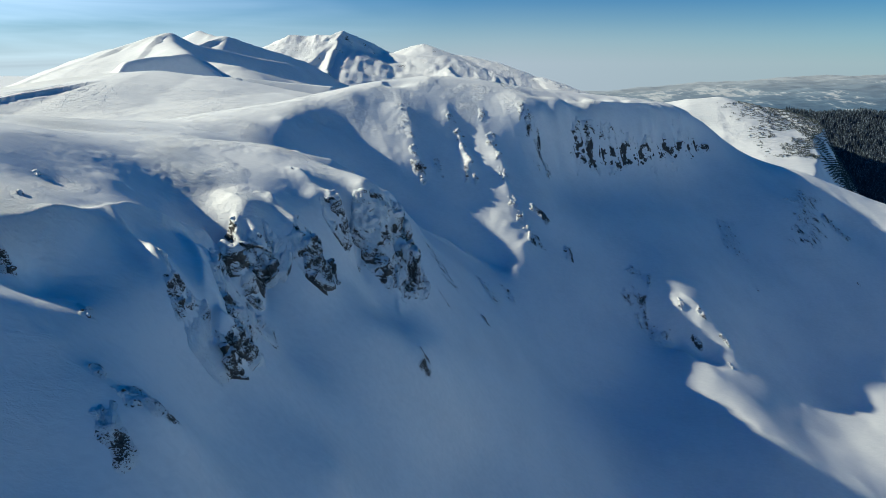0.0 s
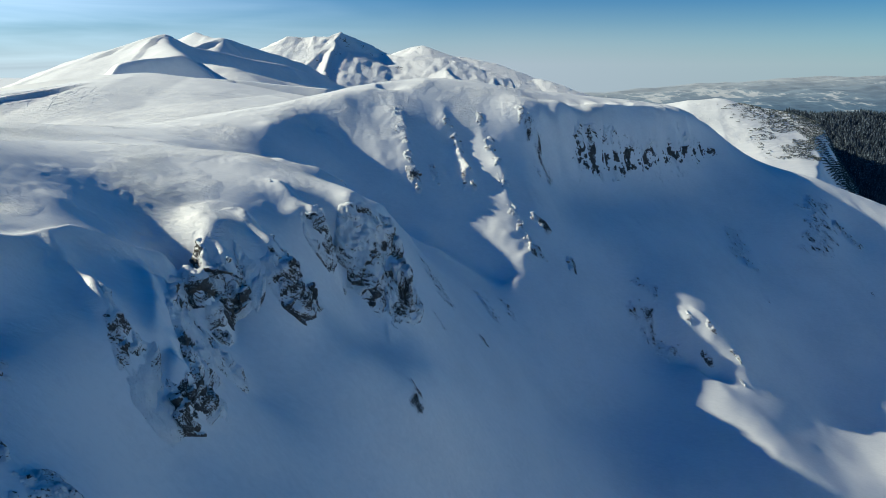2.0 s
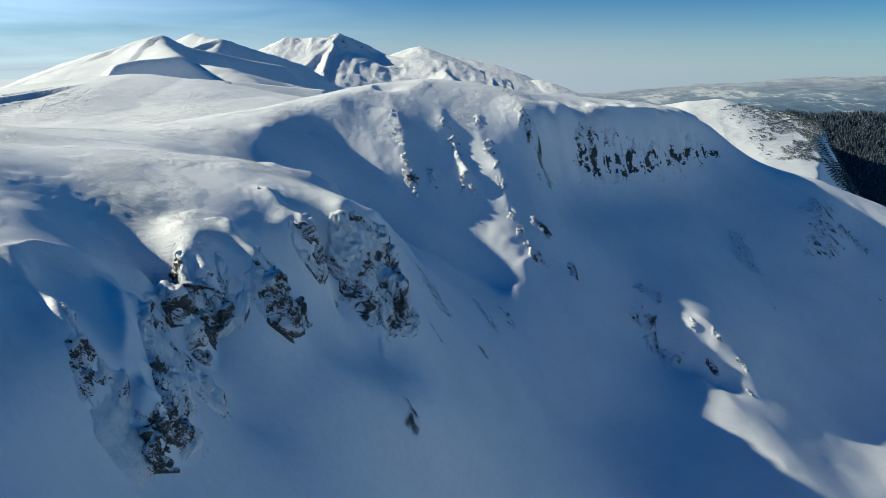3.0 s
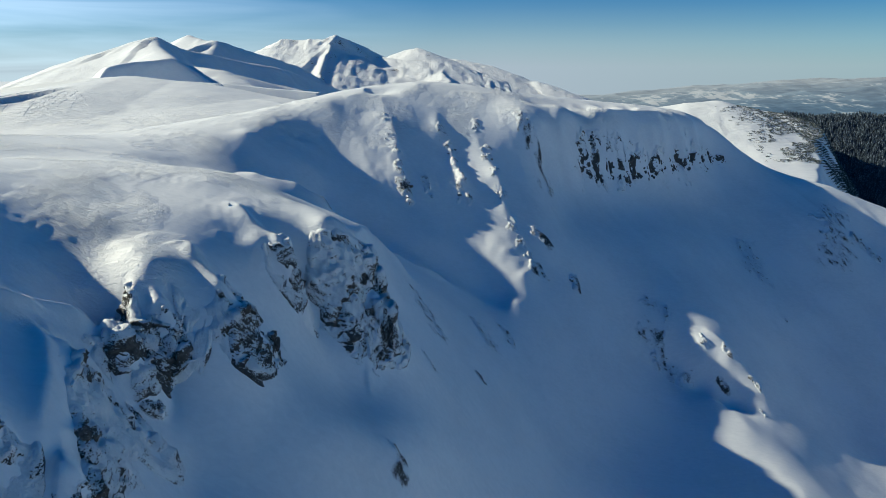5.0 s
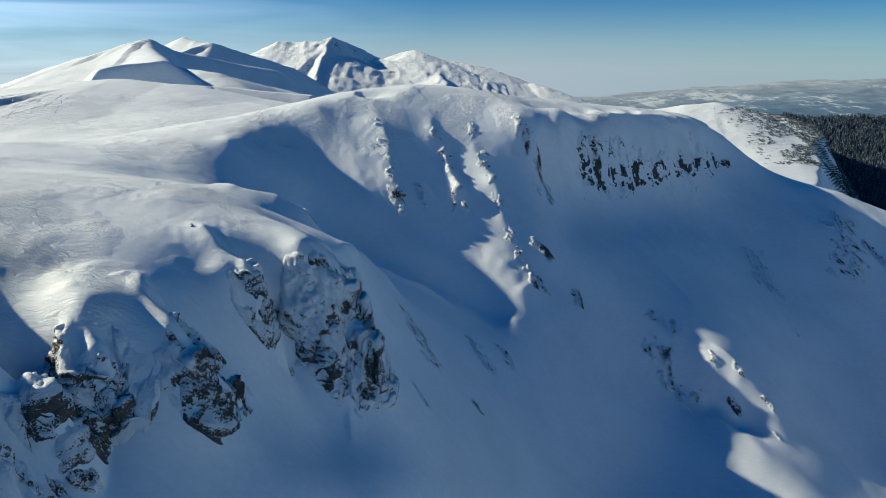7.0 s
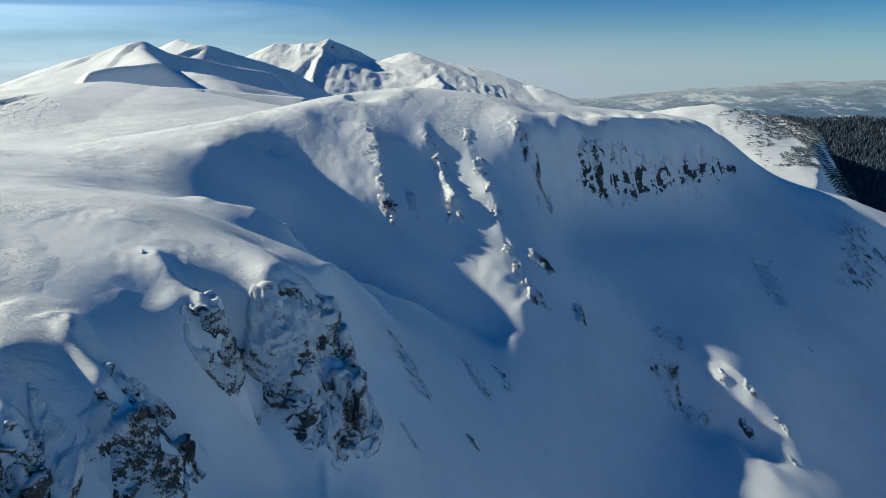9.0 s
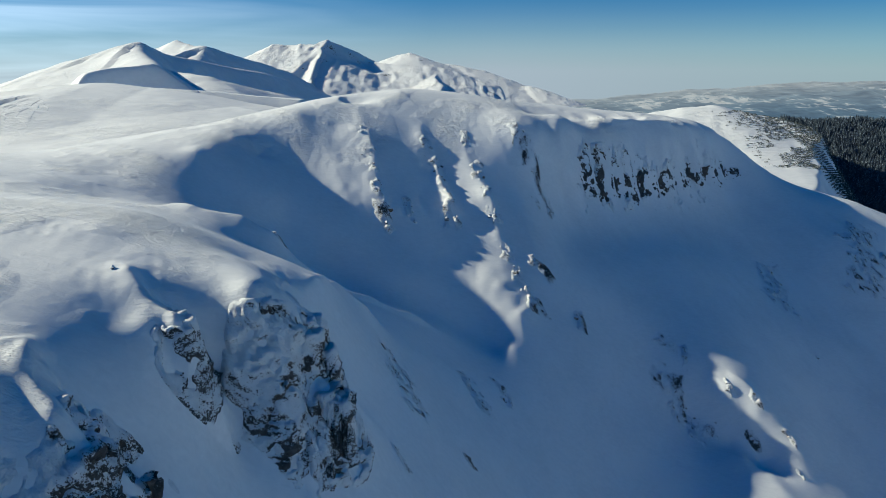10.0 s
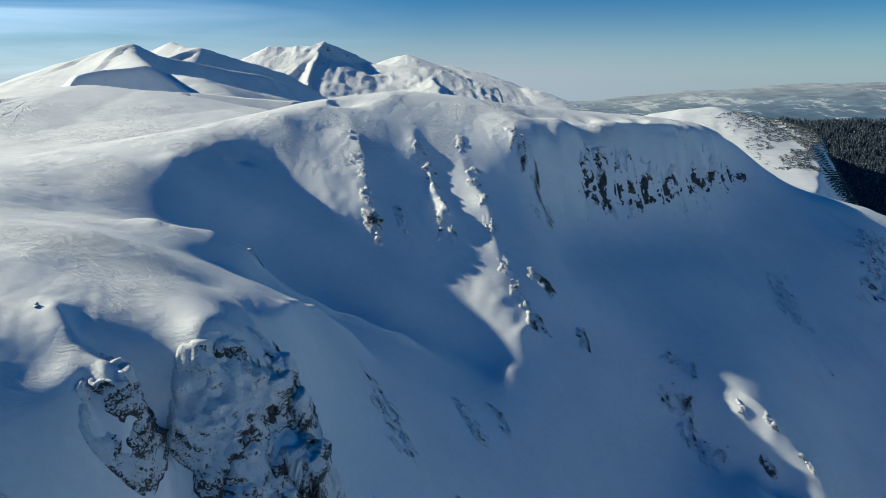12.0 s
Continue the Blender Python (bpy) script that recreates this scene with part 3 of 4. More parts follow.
# ---- mountains behind ----
def crest_height(x, y, crests, sharp, even=False):
    """The land under the highest of several crests. A crest: its line and its slopes to the left and right of its way."""
    best = np.full(x.shape, -900.0)
    for line, left, right in crests:
        p = along(line, 60.0)
        top, total, weight = np.full(x.shape, -900.0), np.zeros(x.shape), np.zeros(x.shape)
        for a, b in zip(p, p[1:]):
            ab = b[:2] - a[:2]
            f = np.clip(((x - a[0]) * ab[0] + (y - a[1]) * ab[1]) / (ab @ ab), 0, 1)
            dx, dy = x - a[0] - f * ab[0], y - a[1] - f * ab[1]
            d = np.hypot(dx, dy)
            slope = np.where(ab[0] * dy - ab[1] * dx > 0, left, right)
            past = (x - p[-1][0]) * ab[0] + (y - p[-1][1]) * ab[1] if b is p[-1] or np.all(b == p[-1]) else np.zeros(x.shape)
            slope = np.where((f >= 1) & (past > 0), np.maximum(slope, 0.9), slope)
            here = a[2] + f * (b[2] - a[2]) - slope * (np.sqrt(d * d + sharp**2) - sharp)
            w = 1 / (d * d + 20) ** 3
            top, total, weight = np.maximum(top, here), total + w * here, weight + w
        top = total / weight if even else top
        best = np.maximum(best, top) + 0.0
    return best


def mountain(name, crests, x, y, step, rough, label, mat=None, sharp=12.0, seed=0, gullies=0.0, floor=-60.0, cut=None, even=False):
    mx, my = np.meshgrid(np.arange(x[0], x[1], step), np.arange(y[0], y[1], step))
    wx, wy = mx + rough * 2.5 * fbm(mx / 150, my / 150, octaves=3, seed=seed + 40), my + rough * 2.5 * fbm(mx / 150, my / 150, octaves=3, seed=seed + 60)
    z = crest_height(wx, wy, crests, sharp, even)
    z = z + rough * fbm(mx / 90, my / 90, octaves=5, seed=seed) + gullies * ridged(mx / 48, my / 120, octaves=4, seed=seed + 9)
    edge = np.minimum(np.minimum(mx - x[0], x[1] - mx), np.minimum(my - y[0], y[1] - my))
    z = z - cut(mx, my) if cut else z
    z = np.maximum(z, floor) - 80 * ease(4 * step, 0, edge)
    ob = sheet(name, mx, my, z, mat or snow_far)
    return tagged(ob, label, "mountain")


mountain("hill", [([(-420, 560, 150), (-322, 560, 167), (-300, 600, 186), (-285, 640, 193.5), (-240, 640, 189), (-197, 625, 176)], 0.12, 0.2),
                  ([(-240, 650, 188), (-205, 628, 178), (-196, 600, 170), (-200, 560, 158)], 0.75, 0.1), ([(-235, 645, 187), (-212, 665, 178), (-202, 690, 162)], 0.2, 0.8)], (-520, -100), (380, 800), 2.5, 1.0,
         "low rounded snow hill marked with thin ski tracks", sharp=18, seed=3, floor=125)
def hollows(*bowls):
    """Scooped-out bowls with a sharp upper rim: middle, way of the long axis, half length, half width, depth."""
    def cut(x, y):
        deep = np.zeros(x.shape)
        for cx, cy, ux, uy, long, wide, depth in bowls:
            a, o = (x - cx) * ux + (y - cy) * uy, (y - cy) * ux - (x - cx) * uy
            deep = deep + depth * ease(1.0, 0.7, np.hypot(a / long, o / wide) + 0.06 * fbm(x / 40, y / 40, octaves=2, seed=7))
        return deep
    return cut


mountain("mountain", [([(-1150, 1380, 70), (-920, 1340, 140), (-794, 1340, 189), (-660, 1330, 230), (-557, 1340, 259)], 0.5, 0.20),
                      ([(-557, 1340, 259), (-530, 1390, 238), (-470, 1470, 222), (-380, 1580, 200), (-310, 1700, 166), (-230, 1850, 120)], 0.3, 0.85),
                      ([(-557, 1340, 257), (-520, 1260, 240), (-470, 1180, 226), (-430, 1108, 217)], 1.0, 0.40),
                      ([(-522, 1036, 180), (-505, 1050, 202), (-470, 1078, 210), (-430, 1105, 216)], 0.3, 0.3),
                      ([(-470, 1250, 206), (-400, 1200, 199), (-368, 1185, 195), (-350, 1130, 172), (-345, 1060, 150)], 0.9, 0.5),
                      ([(-368, 1190, 192), (-300, 1280, 168), (-230, 1400, 140)], 0.3, 0.35)], (-1250, -60), (850, 1900), 6.0, 1.6,
         "broad snow-covered mountain with a rounded white summit", sharp=14, seed=11, floor=118, cut=hollows((-428, 1024, 0.83, 0.56, 96, 64, 46)), even=True)
mountain("mountain", [([(-1000, 2300, 250), (-850, 2300, 306), (-790, 2250, 290), (-722, 2200, 285)], 0.5, 0.55),
                      ([(-722, 2200, 285), (-660, 2330, 256), (-590, 2480, 226), (-530, 2650, 190), (-500, 2800, 130)], 0.3, 0.85),
                      ([(-722, 2200, 283), (-700, 2080, 235), (-660, 1950, 175)], 0.85, 0.4)], (-1150, -250), (1750, 2900), 8.0, 2.2,
         "sharp snowy peak with a shaded flank and rocky top", sharp=8, seed=23, gullies=1.5, floor=60)
mountain("mountain", [([(-1100, 3400, 200), (-916, 3400, 275), (-781, 3400, 338), (-700, 3420, 328), (-650, 3400, 338), (-580, 3400, 335), (-519, 3400, 355)], 0.5, 0.45),
                      ([(-519, 3400, 355), (-440, 3460, 325), (-350, 3520, 285), (-280, 3560, 250)], 0.4, 0.8), ([(-280, 3480, 248), (-150, 3400, 235), (60, 3400, 215), (300, 3400, 150)], 0.5, 0.4),
                      ([(-519, 3400, 350), (-560, 3250, 270), (-580, 3100, 190)], 0.85, 0.4), ([(-781, 3400, 335), (-800, 3280, 270), (-760, 3150, 190)], 0.8, 0.45),
                      ([(-275, 3480, 245), (-310, 3300, 195), (-300, 3080, 140)], 0.3, 0.25), ([(60, 3400, 215), (20, 3250, 175), (60, 3050, 140)], 0.9, 0.3)], (-1250, 400), (2800, 3650), 9.0, 3.0,
         "jagged snow-covered massif with rocky ribs", rock_far, sharp=6, seed=31, gullies=3.4, floor=40)
mountain("mountain", [([(-500, 4250, 220), (-285, 4200, 268), (-200, 4200, 300), (-122, 4200, 317), (-50, 4200, 290), (22, 4200, 260), (200, 4180, 235), (385, 4150, 190), (470, 4050, 140), (543, 4000, 108), (612, 4000, 118), (720, 4000, 65), (827, 4000, 22), (950, 4000, -40)], 0.5, 0.35),
                      ([(-122, 4200, 312), (-150, 4050, 230), (-100, 3900, 150)], 0.85, 0.3), ([(385, 4150, 185), (350, 3950, 120), (380, 3800, 60)], 0.8, 0.3), ([(612, 4000, 116), (590, 3900, 70), (600, 3800, 20)], 0.8, 0.3)], (-700, 1100), (3500, 4400), 10.0, 2.6,
         "distant white ridge stepping down towards the lowland", rock_far, sharp=6, seed=47, gullies=1.4, floor=-120)


def fall_east(x, y):
    """The white shoulder breaks off eastwards into the wooded valley."""
    return 1.0 * np.maximum(0, x - 0.545 * y - 62 - 10 * fbm(x / 60, y / 60, octaves=3, seed=71))


mountain("far_shoulder", [([(380, 1560, 60), (470, 1560, 92), (543, 1560, 108), (600, 1555, 117), (661, 1550, 121.5), (710, 1535, 110), (790, 1520, 96), (880, 1480, 70)], 0.5, 0.36)], (330, 1120), (1150, 1800), 5.0, 1.5,
         "rounded white shoulder dotted with snowy dwarf pines", sharp=20, seed=53, floor=-260, cut=fall_east)
def forest_floor():
    m, t, s = material("wooded_slope", 0.9)
    where, _ = place(t)
    # dark bluish tones put the slope's shade into its base colour
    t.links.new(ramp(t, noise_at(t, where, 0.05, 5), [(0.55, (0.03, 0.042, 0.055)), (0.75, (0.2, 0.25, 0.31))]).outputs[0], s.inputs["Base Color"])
    return m


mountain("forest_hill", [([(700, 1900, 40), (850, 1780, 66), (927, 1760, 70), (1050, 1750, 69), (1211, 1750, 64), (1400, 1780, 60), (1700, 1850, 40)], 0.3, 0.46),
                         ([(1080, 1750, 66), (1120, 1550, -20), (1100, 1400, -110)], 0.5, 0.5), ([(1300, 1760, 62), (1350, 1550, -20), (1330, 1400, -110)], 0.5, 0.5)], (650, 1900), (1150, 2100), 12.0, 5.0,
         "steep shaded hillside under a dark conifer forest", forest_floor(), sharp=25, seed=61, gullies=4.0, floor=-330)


# ---- lowland far below, haze painted into its colours ----
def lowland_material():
    m, t, s = material("hazed_woods_and_fields", 0.9)
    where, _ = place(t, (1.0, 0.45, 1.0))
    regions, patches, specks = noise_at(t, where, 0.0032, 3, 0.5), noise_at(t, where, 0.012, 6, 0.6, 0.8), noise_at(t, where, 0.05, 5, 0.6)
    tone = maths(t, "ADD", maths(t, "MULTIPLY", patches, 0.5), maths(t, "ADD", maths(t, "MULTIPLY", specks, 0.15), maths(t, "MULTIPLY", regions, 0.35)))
    # the blue cast of woods and fields stands for haze over them
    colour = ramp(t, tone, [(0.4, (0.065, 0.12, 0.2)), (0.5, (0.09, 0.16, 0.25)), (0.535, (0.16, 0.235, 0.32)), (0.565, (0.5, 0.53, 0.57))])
    # haze painted as colour: the farthest hills pale to a flat blue-grey
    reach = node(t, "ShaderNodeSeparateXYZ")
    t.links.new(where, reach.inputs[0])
    painted_haze = ramp(t, maths(t, "DIVIDE", reach.outputs[1], 4860 * 0.45), [(0.55, (0.0,)), (0.8, (0.45,)), (0.93, (0.9,)), (1.0, (1.0,))])
    t.links.new(mixed(t, painted_haze.outputs[0], colour.outputs[0], (0.345, 0.385, 0.435)), s.inputs["Base Color"])
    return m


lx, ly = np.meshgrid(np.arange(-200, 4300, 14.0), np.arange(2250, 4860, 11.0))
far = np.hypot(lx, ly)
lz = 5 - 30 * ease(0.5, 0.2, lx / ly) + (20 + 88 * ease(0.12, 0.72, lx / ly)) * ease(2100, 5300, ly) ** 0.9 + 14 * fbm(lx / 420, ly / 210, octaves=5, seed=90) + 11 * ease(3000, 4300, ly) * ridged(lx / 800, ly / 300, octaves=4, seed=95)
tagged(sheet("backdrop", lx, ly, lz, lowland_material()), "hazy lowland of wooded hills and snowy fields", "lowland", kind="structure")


# ---- conifers on the far hillside and dwarf pines on the white shoulder ----
def needle_material(name, dark, frost, cover):
    m, t, s = material(name, 0.9)
    where, geo = place(t)
    tone = noise_at(t, where, 0.5, 3)
    green = ramp(t, tone, [(0.35, dark), (0.65, tuple(c * 1.9 for c in dark))]).outputs[0]
    dust = ramp(t, maths(t, "ADD", noise_at(t, where, 0.9, 4), maths(t, "MULTIPLY", geo.outputs["Random Per Island"], 0.25)), [(cover, (0.0,)), (cover + 0.12, (0.6,))]).outputs[0]
    t.links.new(mixed(t, dust, green, frost), s.inputs["Base Color"])
    return m


# spruce tones darkened and blued to stand for shade and distant haze
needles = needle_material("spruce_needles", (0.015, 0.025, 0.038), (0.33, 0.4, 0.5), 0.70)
shrub_needles = needle_material("dwarf_pine_needles", (0.022, 0.03, 0.026), (0.7, 0.72, 0.76), 0.7)


def surface_of(ob):
    """Height of a sheet over a regular grid, by the nearest vertex."""
    co = np.empty(len(ob.data.vertices) * 3)
    ob.data.vertices.foreach_get("co", co)
    co = co.reshape(-1, 3)
    cols = int(np.argmax(np.diff(co[:, 1]) > 1e-3)) + 1
    x0, y0, step = co[0, 0], co[0, 1], co[1, 0] - co[0, 0]

    def height(x, y):
        i = np.clip(np.rint((y - y0) / step).astype(int), 0, len(co) // cols - 1)
        j = np.clip(np.rint((x - x0) / step).astype(int), 0, cols - 1)
        return co[i * cols + j, 2]
    return height


def joined(name, verts, faces, mat, smooth=False):
    me = bpy.data.meshes.new(name)
    me.from_pydata(verts, [], faces)
    me.polygons.foreach_set("use_smooth", [smooth] * len(me.polygons))
    me.materials.append(mat)
    return me


def conifers(spots, low, high, rng):
    """Spruces of three ragged skirts each, all in one mesh."""
    verts, faces = [], []
    for x, y, z in spots:
        tall = rng.uniform(low, high)
        wide, turn = tall * rng.uniform(0.16, 0.23), rng.uniform(0, 6)
        for base, tip, w in ((0.06, 0.55, 1.0), (0.3, 0.8, 0.72), (0.56, 1.05, 0.45)):
            n = len(verts)
            for k in range(6):
                a, r = turn + k * math.pi / 3, wide * w * rng.uniform(0.75, 1.15)
                verts.append((x + r * math.cos(a), y + r * math.sin(a), z + tall * (base + rng.uniform(-0.03, 0.03))))
            verts.append((x, y, z + tall * tip))
            faces += [(n + k, n + (k + 1) % 6, n + 6) for k in range(6)]
    return verts, faces


rng = random.Random(5)
hill_height = surface_of(bpy.data.objects["forest_hill"])
shoulder_height = surface_of(bpy.data.objects["far_shoulder"])
spots = []
while len(spots) < 26000:
    x, y = rng.uniform(780, 1620), rng.uniform(1230, 1850)
    z = float(hill_height(np.array(x), np.array(y)))
    if z > -250 and value_noise(x / 60, y / 60, seed=4) > -0.97:
        spots.append((x, y, z - 0.5))
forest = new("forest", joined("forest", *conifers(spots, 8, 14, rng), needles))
tagged(forest, "dense dark spruce forest lightly dusted with snow", "forest", kind="stuff")

spots = []
while len(spots) < 11500:
    x, y = rng.triangular(640, 960, 890), rng.uniform(1250, 1540)
    z = float(shoulder_height(np.array(x), np.array(y)))
    if z < 112 and rng.random() < float(ease(80, -60, z)) * 0.8 + 0.3 and value_noise(x / 40, y / 40, seed=6) > -0.5:
        spots.append((x, y, z - 0.4))
verts, faces = [], []
for x, y, z in spots:
    for k in range(4):
        r, cx, cy = rng.uniform(0.5, 1.7), x + rng.uniform(-3.5, 3.5), y + rng.uniform(-2, 2)
        n = len(verts)
        for j in range(7):
            a = j * 6.283 / 7
            verts.append((cx + r * rng.uniform(0.7, 1.2) * math.cos(a), cy + r * rng.uniform(0.7, 1.2) * math.sin(a), z + rng.uniform(0, 0.5)))
        verts.append((cx + rng.uniform(-0.5, 0.5), cy, z + r * rng.uniform(0.8, 1.4)))
        faces += [(n + j, n + (j + 1) % 7, n + 7) for j in range(7)]
tagged(new("dwarf_pines", joined("dwarf_pines", verts, faces, shrub_needles)), "low snow-dusted dwarf pine thicket on the white shoulder", "shrubs", kind="stuff")


# ---- rock: buttresses along the plateau's edge ----
def part(name, me, parent, label="", matrix=None):
    ob = new(name, me)
    ob.parent = parent
    if matrix is not None:
        ob.matrix_local = matrix
    return tagged(ob, label) if label else ob


def grid_mesh(name, p, mat, smooth):
    rows, cols = p.shape[:2]
    n = np.arange(rows * cols).reshape(rows, cols)
    faces = np.stack([n[:-1, :-1], n[1:, :-1], n[1:, 1:], n[:-1, 1:]], -1).reshape(-1, 4)
    return joined(name, p.reshape(-1, 3).tolist(), faces.tolist(), mat, smooth)


def bared(me, naked):
    """Marks how bare of snow each point of a rock mesh is."""
    layer = me.attributes.new("bare", "FLOAT", "POINT")
    layer.data.foreach_set("value", np.clip(naked, -1, 2).astype(np.float32).ravel())
    return me


def rock_wall(line, label, bare, seed, out=5.0, step=0.2, relief_size=1.0, band=None, streak=1.0, from_end=0.0, loose=3.0):
    """The rock face of a wall: a fine sheet round its outer end, broken into blocks where the snow has not stuck."""
    p = along([(q[0], q[1], q[3]) for q in line], 0.4)
    if from_end:
        p = p[int(len(p) * from_end):]
    way = np.gradient(p[:, :2], axis=0)
    way /= np.linalg.norm(way, axis=1)[:, None]
    side = np.stack([way[:, 1], -way[:, 0]], -1)
    turn = math.atan2(side[-1][1], side[-1][0])
    fan = np.linspace(0, math.pi, max(8, int(math.pi * p[-1, 2] / 0.4)))[1:-1] + turn
    start = -1.2
    if band:
        base, way_out, wide, start = p[:, :2], side, p[:, 2], -out
    else:
        base = np.vstack([p[:, :2], np.repeat(p[-1:, :2], len(fan), 0), p[::-1, :2]])
        way_out = np.vstack([side, np.c_[np.cos(fan), np.sin(fan)], -side[::-1]])
        wide = np.concatenate([p[:, 2], np.full(len(fan), p[-1, 2]), p[::-1, 2]])
    edge = base + way_out * wide[:, None]
    run = np.r_[0, np.cumsum(np.linalg.norm(np.diff(edge, axis=0), axis=1))]
    s = np.linspace(0, run[-1], max(20, int(run[-1] / step)))
    base, way_out, wide = (np.stack([np.interp(s, run, c) for c in np.atleast_2d(v.T)], -1) for v in (base, way_out, wide))
    d = np.arange(start, out, step * 0.42)[:, None]
    x, y = base[:, 0] + way_out[:, 0] * (wide[:, 0] + d), base[:, 1] + way_out[:, 1] * (wide[:, 0] + d)
    z = land.height(x, y)
    e = 0.3
    gx, gy = (land.height(x + e, y) - land.height(x - e, y)) / (2 * e), (land.height(x, y + e) - land.height(x, y - e)) / (2 * e)
    slope = np.hypot(gx, gy)
    n = np.stack([-gx, -gy, np.ones_like(gx)]) / np.sqrt(1 + slope**2)
    k = relief_size
    wx, wy, wz = x / k, y / k, z / k
    lump = fbm(wx / 3.4, wy / 3.4, wz / (4.5 * streak), octaves=3, seed=seed)
    zones = fbm(wx / 4.2, wy / 4.2, wz / (4.6 * streak), octaves=2, seed=seed + 31)
    patchy = 0.55 * fbm(wx / 1.3, wy / 1.3, wz / (1.5 * streak), octaves=3, seed=seed + 3, gain=0.6) + 0.95 * zones
    steepness = ease(0.6, 1.4, slope) if band else ease(0.9, 2.1, slope)
    naked = bare + 0.75 * patchy - 1.0 * (1 - steepness)
    if band:
        up = (z - np.interp(s, [0, s[-1]], [band[0][0], band[1][0]])) / np.interp(s, [0, s[-1]], [band[0][1], band[1][1]])
        ragged = up + 0.3 * fbm(x / 4, y / 4, octaves=3, seed=seed + 21)
        naked = naked - loose * ease(0.65, 1.05, ragged) - 1.2 * ease(1.5, 2.1, up) - (bare + 1.0) * ease(0.12, -0.12, ragged)
    tip = 0.3 * (wx * 0.6 - wy * 0.4)
    chunk, crack = blocks(wx / 1.9 + 0.5 * lump, wy / 1.9, (wz + tip) / 1.2 + 0.4 * lump, seed + 5)
    small, _ = blocks(wx / 0.8, wy / 0.8, (wz + tip) / 0.5, seed + 9)
    open_rock = ease(0.1, 0.7, naked)
    push = k * (0.8 * lump + open_rock * (0.8 * (chunk - 0.55) - 0.3 * ease(0.16, 0.0, crack) + 0.4 * (small - 0.5)) + (1 - open_rock) * (0.2 + 0.22 * fbm(wx / 1.1, wy / 1.1, wz / 1.1, octaves=3, seed=seed + 17)))
    rim = np.minimum(ease(start, start + 0.8, d), ease(out, out - 1.0, d)) * np.minimum(ease(0, 1.2, s), ease(s[-1], s[-1] - 1.2, s))
    push = (push + (0.0 if band else 0.4)) * steepness * rim - 0.45 * (1 - ease(0.0, 0.7, steepness * rim)) - (0.75 if band else 0.6) * ease(-0.25, -0.95, naked)
    p = np.stack([x + push * n[0], y + push * n[1], z + push * n[2]], -1)
    middle = np.array([x.mean(), y.mean(), z.min()])
    thing = new("rock_buttress")
    thing.location = middle
    tagged(thing, label, "rock outcrop")
    p = p - middle
    part("rock_face", bared(grid_mesh("rock_face", p, face_rock, True), naked), thing)
    r = random.Random(seed)
    steep_spots = np.argwhere(steepness * rim > 0.8)
    for i, j in r.sample(steep_spots.tolist(), min(len(steep_spots), max(2, int(run[-1] * 0.22)))):
        long, high = k * r.uniform(0.25, 0.6), k * r.uniform(0.1, 0.2)
        turn = math.degrees(math.atan2(n[1][i, j], n[0][i, j])) + 90
        m = Matrix.Translation(p[i, j].tolist()) @ pose(0, 0, 0, r.uniform(-8, 8), r.uniform(-14, 14), turn) @ Matrix.Diagonal((long, 0.3 * long ** 0.5, high, 1))
        part("snow_ledge", r.choice(LEDGES), thing, matrix=m)
    return thing


def ledge_mesh(seed):
    """A cushion of snow lying on a ledge, about two metres long before scaling."""
    bm = bmesh.new()
    bmesh.ops.create_icosphere(bm, subdivisions=3, radius=1.0)
    for v in bm.verts:
        g = 1 + 0.3 * noise.noise(v.co * 1.3 + Vector((seed, 0, 0))) + 0.12 * noise.noise(v.co * 3.1)
        v.co = Vector((v.co.x * g, v.co.y * g, v.co.z * g * (1.0 if v.co.z > 0 else 0.35)))
    for f in bm.faces:
        f.smooth = True
    me = bpy.data.meshes.new("snow_ledge")
    bm.to_mesh(me)
    bm.free()
    me.materials.append(snow)
    return me


LEDGES = [ledge_mesh(k * 7.0) for k in range(5)]
DARK, PLASTERED = "dark layered rock buttress half plastered with snow", "steep rock face almost wholly plastered with snow"
for k, (name, label, bare, out, size, start) in enumerate([
        ("promontory", DARK, 0.6, 4.6, 1.0, 0.7), ("twin", DARK, 0.4, 4.0, 1.0, 0.55), ("twin_foot", DARK, 0.65, 4.6, 1.0, 0.0), ("horn", PLASTERED, 0.3, 3.2, 0.9, 0.6),
        ("great_wall", PLASTERED, 0.15, 6.0, 1.0, 0.6), ("great_wall_step", DARK, 0.25, 5.0, 1.0, 0.0), ("great_wall_foot", DARK, 0.6, 4.5, 1.0, 0.0),
        ("great_wall_toe", PLASTERED, 0.45, 3.0, 0.8, 0.0), ("knob_wall", "long rocky spur flank plastered with snow", 0.3, 5.0, 1.0, 0.3),
        ("pillar", "narrow rock pillar with a rounded snow cap", 0.5, 3.5, 0.8, 0.0), ("low_wall", PLASTERED, 0.4, 5.0, 0.9, 0.0)]):
    rock_wall(CLIFFS[name][0], label, bare, 300 + 20 * k, out=out, relief_size=size, from_end=start)


